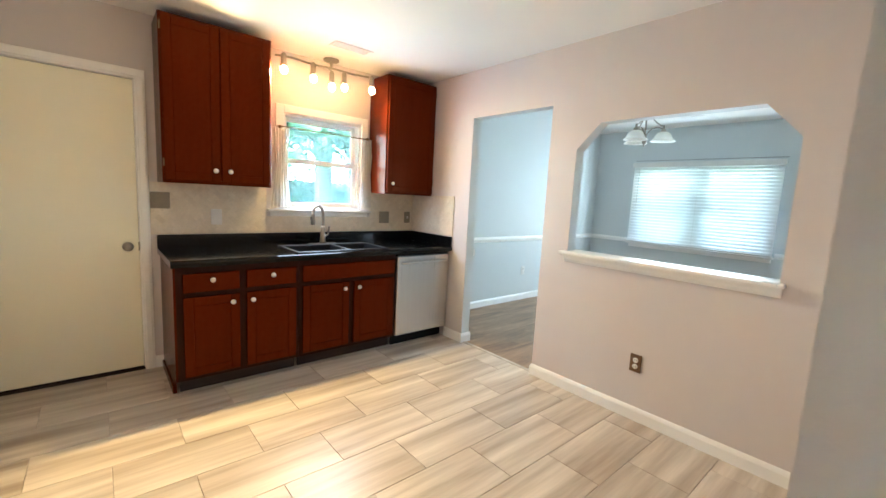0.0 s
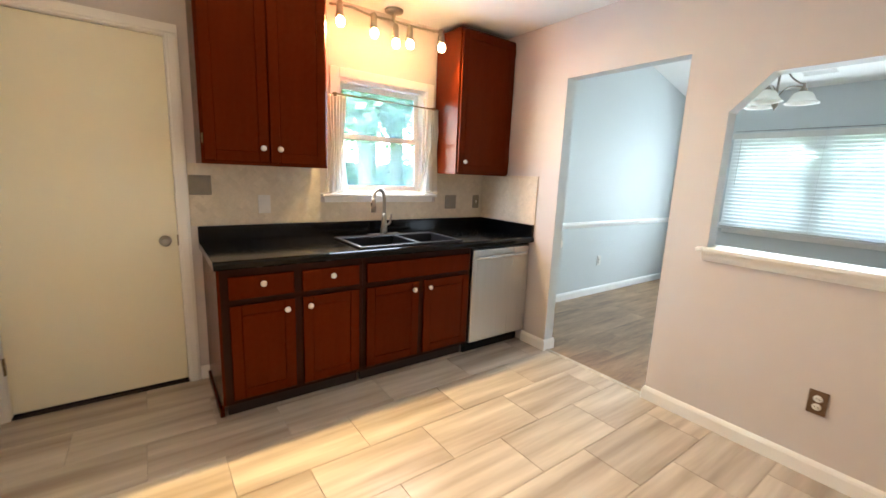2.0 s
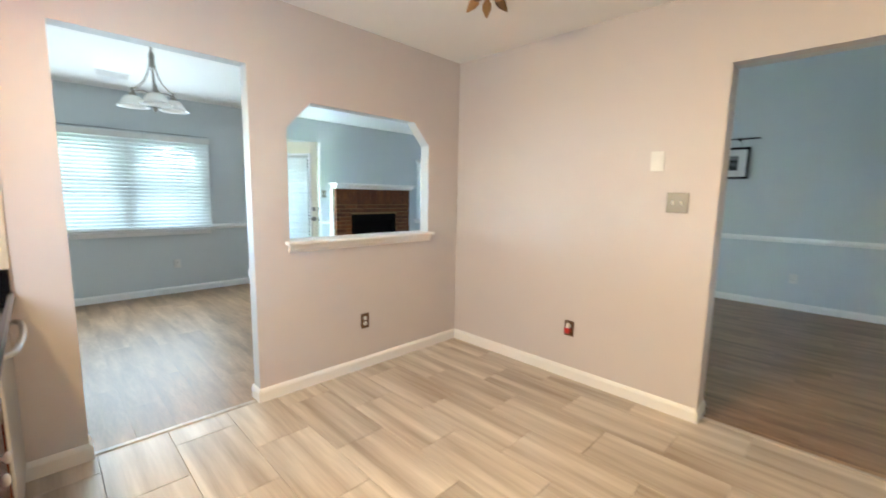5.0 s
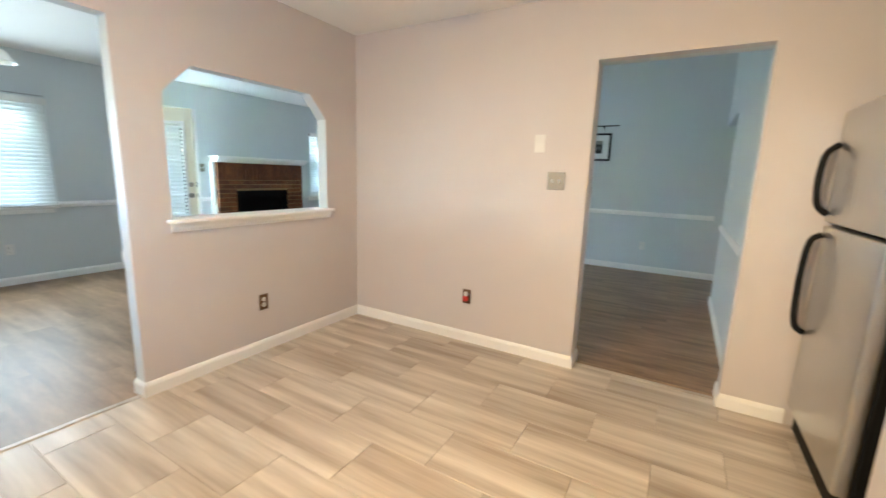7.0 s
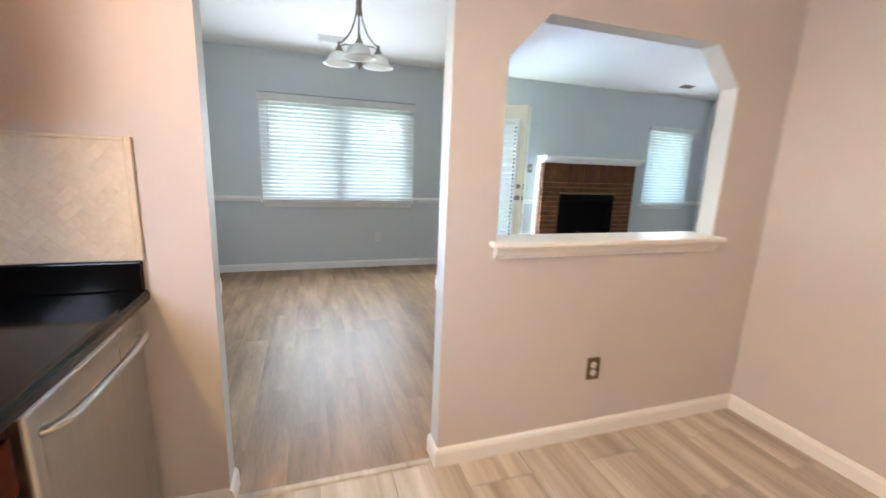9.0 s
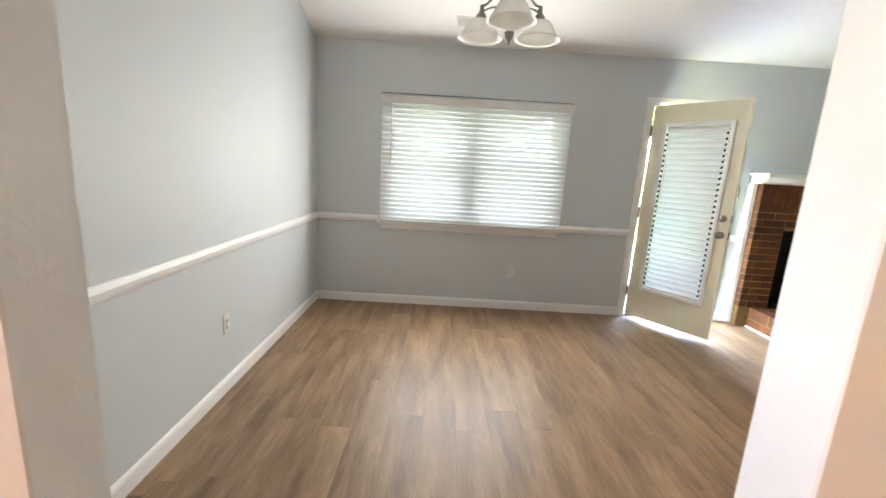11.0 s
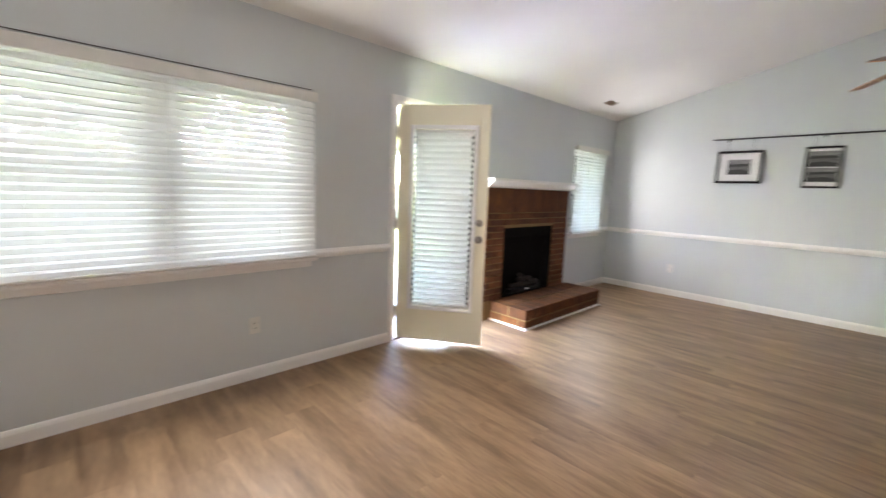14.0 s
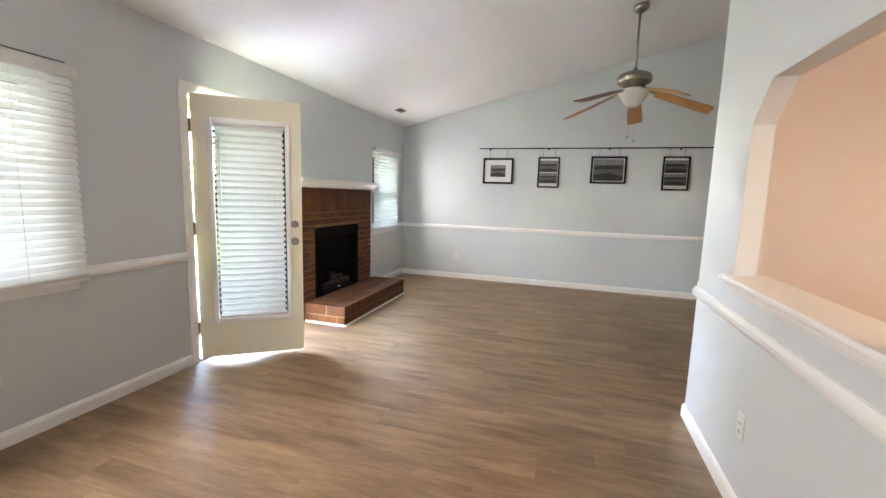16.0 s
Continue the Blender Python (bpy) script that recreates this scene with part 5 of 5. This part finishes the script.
def picture(x0, x1, z0, z1, kind, label, lean=2.0):
    th = thing("framed_picture", (0, 0, 0), label, "picture", "pictures on the rail")
    cx, cz = (x0 + x1) / 2, (z0 + z1) / 2
    th.matrix_basis = pose(cx, LS + 0.024, z0, -lean, 0, 180)
    w, h, f = (x1 - x0) / 2, z1 - z0, 0.028 if kind != "pair" else 0.022
    bm = bmesh.new()
    box(-w, -w + f, -0.020, 0.0, 0, h, 0.003, bm=bm)
    box(w - f, w, -0.020, 0.0, 0, h, 0.003, bm=bm)
    box(-w + f, w - f, -0.020, 0.0, h - f, h, 0.003, bm=bm)
    box(-w + f, w - f, -0.020, 0.0, 0, f, 0.003, bm=bm)
    part("frame", bm, M_BLACK, th, "black wooden frame")
    part("mat", box(-w + f, w - f, -0.008, -0.004, f, h - f), M_MAT, th, "white mat board")

    def print_at(a0, a1, b0, b1):
        p = part("photograph", box(a0, a1, -0.0095, -0.0085, b0, b1), M_PHOTO_MID, th, "black-and-white landscape photograph")
        hh = b1 - b0
        part("photo_sky", box(a0 + 0.004, a1 - 0.004, -0.0102, -0.0096, b0 + hh * 0.74, b1 - 0.004), M_PHOTO_SKY, p)
        part("photo_ground", prism([(a0 + 0.004, b0 + 0.004), (a1 - 0.004, b0 + 0.004), (a1 - 0.004, b0 + hh * 0.22), (a0 + (a1 - a0) * 0.55, b0 + hh * 0.36), (a0 + 0.004, b0 + hh * 0.28)], "y", -0.0102, -0.0096), M_PHOTO_DARK, p)
        part("photo_ridge", prism([(a0 + 0.004, b0 + hh * 0.52), (a1 - 0.004, b0 + hh * 0.56), (a1 - 0.004, b0 + hh * 0.66), (a0 + (a1 - a0) * 0.6, b0 + hh * 0.72), (a0 + 0.004, b0 + hh * 0.66)], "y", -0.0108, -0.0098), M_PHOTO_DARK, p)
    if kind == "matted":
        print_at(-w * 0.50, w * 0.50, h * 0.27, h * 0.73)
    elif kind == "full":
        print_at(-w + f + 0.012, w - f - 0.012, f + 0.012, h - f - 0.012)
    else:
        print_at(-w + f + 0.006, w - f - 0.006, f + 0.045, h * 0.49)
        print_at(-w + f + 0.006, w - f - 0.006, h * 0.51, h - f - 0.03)
    for sx in (-0.55, 0.55):
        hk = part("hanger", rod((sx * w, -0.010, h), (sx * w, -0.014, RZ - z0 + 0.004), 0.0022, seg=8), M_DARKMETAL, th)
        part("hook", tube([(sx * w, -0.014, RZ - z0 - 0.004), (sx * w, -0.024, RZ - z0 + 0.006), (sx * w, -0.014, RZ - z0 + 0.013), (sx * w, -0.004, RZ - z0 + 0.004)], 0.0022, 6), M_DARKMETAL, hk)


picture(4.362, 4.832, 1.556, 1.950, "matted", "black framed photograph with a wide white mat")
picture(3.678, 3.992, 1.512, 1.966, "pair", "tall black frame holding two photographs")
picture(2.757, 3.240, 1.588, 1.976, "full", "wide black framed dark photograph")
picture(1.962, 2.296, 1.512, 1.976, "pair", "tall black frame holding two photographs")
picture(1.095, 1.560, 1.590, 1.990, "matted", "black framed photograph with a wide white mat")


# ================= outdoors =================
bm = bmesh.new()
for q in ((-150, -150, 150, LS - 0.3), (-150, KN + 0.14, 150, 150), (DE + T, LS - 0.3, 150, KN + 0.14), (-150, LS - 0.3, -1.6, KN + 0.14)):
    bm.faces.new([bm.verts.new((x, y, -0.10)) for x, y in ((q[0], q[1]), (q[2], q[1]), (q[2], q[3]), (q[0], q[3]))])
bmesh.ops.remove_doubles(bm, verts=bm.verts, dist=1e-4)
structure("ground", bm, M_GRASS, "mown green lawn round the house", "lawn")
structure("patio", box(DE + T + 0.002, 9.6, -3.2, 3.0, -0.10, -0.03, 0.01), M_CONC, "dark grey concrete patio outside the door", "patio")
# eave out of view, added to hold sky light off door and patio
structure("shading_eave", box(DE + T, DE + T + 1.1, LS - 0.3, KN + 0.3, 2.56, 2.68), M_SIDING, "unseen boxed eave added to shade the patio wall", "eave")


def fence(x0, y0, x1, y1, n, label):
    th = thing("fence", (x0, y0, -0.1), label, "fence")
    d = Vector((x1 - x0, y1 - y0, 0))
    L = d.length
    ang = math.atan2(d.y, d.x)
    th.matrix_basis = pose(x0, y0, -0.10, 0, 0, math.degrees(ang))
    w = L / n
    me = bpy.data.meshes.new("slat")
    bm = prism([(0.008, 0.02), (w - 0.008, 0.02), (w - 0.008, 1.72), (w * 0.75, 1.80), (w * 0.25, 1.80), (0.008, 1.72)], "y", -0.01, 0.01)
    bm.to_mesh(me)
    bm.free()
    me.materials.append(M_FENCE)
    for i in range(n):
        s = new("slat", me)
        s.parent, s.location = th, (i * w, 0, 0)
    BASE[th] = Vector((0, 0, 0))
    for z in (0.35, 1.35):
        part("rail", box(0, L, 0.012, 0.05, z, z + 0.09), M_FENCE, th)
    for i in range(0, n, 16):
        part("post", box(i * w - 0.045, i * w + 0.045, 0.051, 0.14, 0, 1.75, 0.01), M_FENCE, th)


fence(20.0, -16.0, 20.0, 16.0, 140, "weathered board fence behind the lawn")
fence(-12.0, 16.0, 16.0, 16.0, 120, "weathered board fence behind the lawn")


def tree(x, y, h, seed, crown_r, leaf_mat):
    rng = random.Random(seed)
    th = thing("tree", (x, y, -0.10), "leafy broad-crowned garden tree on the lawn", "tree", "garden trees")
    trunk = bmesh.new()
    tips = []
    base, topz = Vector((x, y, -0.12)), -0.1 + h * 0.42
    lean = Vector((rng.uniform(-0.3, 0.3), rng.uniform(-0.3, 0.3), 0))
    tube([base, base + Vector((0, 0, topz * 0.5)) + lean * 0.3, Vector((x, y, topz)) + lean], 0.11 + h * 0.012, 10, bm=trunk)
    for k in range(9):
        a = rng.uniform(0, 2 * math.pi)
        z0 = topz * rng.uniform(0.6, 1.0)
        p = Vector((x, y, z0)) + lean * (z0 / topz)
        q = p + Vector((math.cos(a), math.sin(a), 0)) * crown_r * rng.uniform(0.35, 0.9) + Vector((0, 0, h * rng.uniform(0.15, 0.5)))
        mid = (p + q) / 2 + Vector((0, 0, -0.15))
        rod(p, mid, 0.07, 0.05, 7, bm=trunk)
        rod(mid, q, 0.05, 0.02, 7, bm=trunk)
        tips += [mid, q, (mid + q) / 2]
    part("trunk", trunk, M_BARK, th)
    verts, faces = [], []
    for _ in range(150):
        c = rng.choice(tips) + Vector((rng.gauss(0, 0.5), rng.gauss(0, 0.5), rng.gauss(0, 0.45))) * crown_r * 0.45
        for _ in range(26):
            p = c + Vector((rng.gauss(0, 0.28), rng.gauss(0, 0.28), rng.gauss(0, 0.22)))
            u = Vector((rng.uniform(-1, 1), rng.uniform(-1, 1), rng.uniform(-0.6, 0.6))).normalized() * rng.uniform(0.11, 0.20)
            v = u.cross(Vector((rng.uniform(-1, 1), rng.uniform(-1, 1), rng.uniform(-1, 1)))).normalized() * rng.uniform(0.07, 0.11)
            i = len(verts)
            verts += [p - u, p + v, p + u, p - v]
            faces.append((i, i + 1, i + 2, i + 3))
    me = bpy.data.meshes.new("crown")
    me.from_pydata([Vector(v) - BASE[th] for v in verts], [], faces)
    me.materials.append(leaf_mat)
    cr_ = new("crown", me)
    cr_.parent = th


# the last eight trees are added to block low sky light
for i, (x, y, h, r) in enumerate(((4.12, 9.0, 7.5, 2.6), (6.8, 12.5, 8.5, 2.8), (-0.5, 12.0, 8.0, 2.6), (10.5, 10.5, 8.0, 2.6), (14.5, 3.5, 7.5, 2.5),
                                  (16.0, -4.0, 8.5, 2.8), (17.5, 9.0, 9.0, 3.0), (13.0, -9.5, 8.0, 2.6), (4.8, 14.5, 9.0, 3.0), (18.0, 0.5, 8.5, 2.8), (1.6, 13.2, 9.0, 3.0),
                                  (15.2, 7.0, 8.5, 3.0), (17.0, -7.5, 9.0, 3.2), (16.2, 12.0, 9.0, 3.2), (12.5, 13.5, 8.5, 3.0),
                                  (11.8, 6.0, 7.5, 2.6), (12.9, 9.4, 8.0, 2.8), (9.6, 8.3, 7.0, 2.4), (13.2, 1.2, 7.5, 2.5))):
    tree(x, y, h, 11 + i, r, M_LEAF if i % 2 else M_LEAF2)


def bush(x, y, r, seed):
    rng = random.Random(seed)
    th = thing("bush", (x, y, -0.10), "rounded green garden shrub by the fence", "bush", "garden shrubs")
    verts, faces = [], []
    for _ in range(1500):
        a, b = rng.uniform(0, 2 * math.pi), rng.uniform(0, 1)
        rr = r * (0.55 + 0.5 * rng.random()) * (1 + 0.2 * math.sin(3 * a + seed))
        p = Vector((rr * math.cos(a) * math.sqrt(1 - b * b), rr * math.sin(a) * math.sqrt(1 - b * b), rr * b * 1.1 + 0.05))
        u = Vector((rng.uniform(-1, 1), rng.uniform(-1, 1), rng.uniform(-1, 1))).normalized() * 0.13
        v = u.cross(Vector((rng.uniform(-1, 1), rng.uniform(-1, 1), rng.uniform(-1, 1)))).normalized() * 0.07
        i = len(verts)
        verts += [p - u, p + v, p + u, p - v]
        faces.append((i, i + 1, i + 2, i + 3))
    me = bpy.data.meshes.new("foliage")
    me.from_pydata(verts, [], faces)
    me.materials.append(M_LEAF)
    f = new("foliage", me)
    f.parent = th


# shrubs near x = 17.5 form a hedge added against low sky light
for i, (x, y, r) in enumerate(((1.2, 14.6, 1.1), (3.2, 14.9, 0.9), (5.4, 14.4, 1.5), (8.2, 14.2, 1.6), (-1.2, 14.4, 1.5), (11.0, 14.0, 1.6), (17.6, -10.4, 1.8), (17.8, -7.6, 1.6),
                               (17.4, -5.0, 1.7), (17.8, -2.4, 1.6), (17.5, 0.3, 1.5), (17.8, 2.9, 1.7), (17.4, 5.5, 1.8), (17.8, 8.2, 1.6), (17.2, 10.8, 1.8))):
    bush(x, y, r, 40 + i)


# ================= pieces of floors and brickwork =================
PIECE = {}


def piece_mesh(name, sx, sy, sz, mat, bevel):
    """One bevelled block with its origin at its lower corner, shared by alike pieces."""
    key = (name, round(sx, 3), round(sy, 3), round(sz, 3))
    if key not in PIECE:
        bm = bmesh.new()
        b = bevel
        lo = [bm.verts.new(p) for p in ((0, 0, 0), (sx, 0, 0), (sx, sy, 0), (0, sy, 0))]
        mi = [bm.verts.new(p) for p in ((0, 0, sz - b), (sx, 0, sz - b), (sx, sy, sz - b), (0, sy, sz - b))]
        hi = [bm.verts.new(p) for p in ((b, b, sz), (sx - b, b, sz), (sx - b, sy - b, sz), (b, sy - b, sz))]
        for a, c in ((lo, mi), (mi, hi)):
            for i in range(4):
                bm.faces.new((a[i], a[(i + 1) % 4], c[(i + 1) % 4], c[i]))
        bm.faces.new(hi)
        bm.faces.new(lo[::-1])
        me = bpy.data.meshes.new(name)
        bm.to_mesh(me)
        bm.free()
        me.materials.append(mat)
        PIECE[key] = me
    return PIECE[key]


def lay(name, x0, x1, y0, y1, z, th, mat, parent, bevel=0.0015):
    ob = new(name, piece_mesh(name, x1 - x0, y1 - y0, th, mat, bevel))
    ob.parent = parent
    ob.location = Vector((x0, y0, z)) - BASE[parent]
    return ob


# tiles: 0.60 x 0.30, half bond, long side along x
ROW, TL, J = 0.297, 0.598, 0.0022
k = -4
while True:
    y0 = 1.08 + ROW * k
    if y0 > KN:
        break
    start = (0.368 if k % 2 == 0 else 0.07) - 6 * TL
    y1 = min(y0 + ROW, KN + 0.02)
    ya = max(y0, -0.09)
    i = 0
    while y1 - ya > 0.02 and start + i * TL < 2.645:
        x0, x1 = start + i * TL, start + (i + 1) * TL
        x0, x1 = max(x0, KW if ya > 0.9 else -1.38), min(x1, 2.645)
        if x1 - x0 > 0.03:
            lay("tile", x0 + J / 2, x1 - J / 2, ya + J / 2, y1 - J / 2, -0.010, 0.010, M_TILE, floor_k)
        i += 1
    k += 1

# vinyl planks along x
rng = random.Random(3)
PW, PL, J = 0.182, 1.22, 0.00012
n = 0
y = LS
while y < DN:
    y1 = min(y + PW, DN)
    x_lo = -1.5 if y < -2.3 else (LW if y1 < LN + 0.1 else 2.655)
    x = x_lo - rng.uniform(0.0, 1.0)
    while x < DE:
        x0, x1 = max(x, x_lo), min(x + PL, DE + 0.015)
        if x1 - x0 > 0.02:
            lay("plank", x0 + J, x1 - J, y + J, y1 - J, -0.010, 0.010, M_PLANK, floor_l, 0.0002)
        x += PL
    y += PW
# planks that run into the living-room walkway
lay("plank", SO0, SO1, LN - 0.02, -0.09, -0.0115, 0.010, M_PLANK, floor_l, 0.0002)

# brick face: running courses, soldier course on top
rng = random.Random(8)
CH, BH, BL, BJ = 0.0665, 0.0565, 0.203, 0.010


def brick(x0, x1, y0, y1, z0, z1, parent):
    """Brick whose worn face looks to -x."""
    key = ("brick", round(x1 - x0, 2), round(y1 - y0, 2), round(z1 - z0, 3))
    if key not in PIECE:
        bm = box(0, x1 - x0, 0, y1 - y0, 0, z1 - z0, 0.004)
        me = bpy.data.meshes.new("brick")
        bm.to_mesh(me)
        bm.free()
        me.materials.append(M_BRICK)
        PIECE[key] = me
    ob = new("brick", PIECE[key])
    ob.parent = parent
    ob.location = Vector((x0 + rng.uniform(-0.002, 0.002), y0, z0)) - BASE[parent]


soldier = 1.178
z, c = HZ + 0.004, 0
while z + BH < soldier:
    spans = [(FY0, BX0), (BX1, FY1)] if z + BH * 0.5 < BZ1 else [(FY0, FY1)]
    for a, b in spans:
        y = a - (0 if c % 2 == 0 else (BL + BJ) / 2)
        while y < b - 0.02:
            p, q = max(y, a), min(y + BL, b)
            if q - p > 0.025:
                brick(FX, FX + 0.09, p, q, z, z + BH, surround)
            y += BL + BJ
    z += CH
    c += 1
nb = 23
w = (FY1 - FY0) / nb
for i in range(nb):
    brick(FX, FX + 0.09, FY0 + i * w + 0.002, FY0 + (i + 1) * w - 0.002, z, FTOP - 0.003, surround)
# side returns of the face
for ys, ye in ((FY1 - 0.012, FY1 + 0.0005), (FY0 - 0.0005, FY0 + 0.012)):
    z = HZ + 0.004
    while z + BH < FTOP:
        brick(FX + 0.095, 6.114, ys, ye, z, z + BH, surround)
        z += CH
# hearth: rowlock top over a stretcher course
nb = 23
w = (HY1 - HY0) / nb
for i in range(nb):
    for x0, x1 in ((HX, HX + 0.215), (HX + 0.225, FX + 0.014)):
        brick(x0, x1, HY0 + i * w + BJ / 2 - 0.001, HY0 + (i + 1) * w - BJ / 2 + 0.001, 0.094, HZ, hearth)
nb = 7
w = (HY1 - HY0) / nb
for i in range(nb):
    brick(HX, HX + 0.09, HY0 + i * w + (BJ / 2 if i else 0), HY0 + (i + 1) * w - (BJ / 2 if i < nb - 1 else 0), 0.020, 0.084, hearth)
for y0, y1 in ((HY1 - 0.09, HY1), (HY0, HY0 + 0.09)):
    for x0, x1 in ((HX + 0.10, HX + 0.30), (HX + 0.31, FX + 0.014)):
        brick(x0, x1, y0, y1, 0.020, 0.084, hearth)


# backsplash: herringbone stone set on the diagonal, with a plain border strip
def clip(poly, lo, hi):
    for axis in (0, 1):
        for side, lim in ((1, lo[axis]), (-1, hi[axis])):
            out = []
            for i, p in enumerate(poly):
                q = poly[(i + 1) % len(poly)]
                dp, dq = side * (p[axis] - lim), side * (q[axis] - lim)
                if dp >= 0:
                    out.append(p)
                if dp * dq < 0:
                    u = dp / (dp - dq)
                    out.append((p[0] + (q[0] - p[0]) * u, p[1] + (q[1] - p[1]) * u))
            poly = out
            if len(poly) < 3:
                return []
    return poly


def herringbone(lo, hi, L=0.066, W=0.033, joint=0.0014):
    """Clipped blocks of a diagonal herringbone that fills the rectangle lo..hi."""
    r2 = math.sqrt(0.5)
    cx, cy = lo
    R = int((hi[0] - lo[0] + hi[1] - lo[1]) / W) + 6
    for i in range(-R, R):
        for j in range(-R, R):
            # two blocks repeat along (W, W) and (2L... ) steps of the pattern
            ox, oy = i * W + j * L, i * W - j * L
            for rect in ((ox, oy, L, W), (ox + L, oy + W - L, W, L)):
                a, b, w_, h_ = rect
                pts = [(a + joint / 2, b + joint / 2), (a + w_ - joint / 2, b + joint / 2), (a + w_ - joint / 2, b + h_ - joint / 2), (a + joint / 2, b + h_ - joint / 2)]
                pts = [(cx + (u - v) * r2, cy + (u + v) * r2) for u, v in pts]
                if max(p[0] for p in pts) < lo[0] or min(p[0] for p in pts) > hi[0] or max(p[1] for p in pts) < lo[1] or min(p[1] for p in pts) > hi[1]:
                    continue
                q = clip(pts, lo, hi)
                if len(q) >= 3:
                    area = abs(sum(q[k][0] * q[(k + 1) % len(q)][1] - q[(k + 1) % len(q)][0] * q[k][1] for k in range(len(q)))) / 2
                    if area > 0.00012:
                        yield q


def stone(name, bm, parent):
    part(name, bm, M_SPLASH, parent)


bs = tagged(part("backsplash_east", box(KE - 0.0086, KE - 0.0005, 2.785, 3.424, 0.976, 1.351), M_SPLASHJ), "cream herringbone travertine backsplash", "backsplash", kind="structure")
for q in herringbone((2.80, 0.980), (3.424, 1.340)):
    stone("tile", prism(q, "x", KE - 0.0095, KE - 0.0084), bs)
part("edge_strip", box(KE - 0.011, KE - 0.0005, 2.780, 2.797, 0.976, 1.353, 0.002), M_SPLASH, bs, "narrow stone edge strip")
part("top_strip", box(KE - 0.011, KE - 0.0005, 2.797, 3.424, 1.341, 1.353, 0.002), M_SPLASH, bs, "narrow stone edge strip")
for a, b, z0, z1 in ((KD1 + 0.062, 1.13, 0.976, 1.345), (1.13, 2.095, 0.976, 1.112), (2.095, KE - 0.012, 0.976, 1.345)):
    bs = tagged(part("backsplash_north", box(a, b, KN - 0.0076, KN - 0.0005, z0, z1), M_SPLASHJ), "cream herringbone travertine backsplash", "backsplash", kind="structure")
    for q in herringbone((a, z0 + 0.003), (b, z1)):
        stone("tile", prism(q, "y", KN - 0.0085, KN - 0.0074), bs)
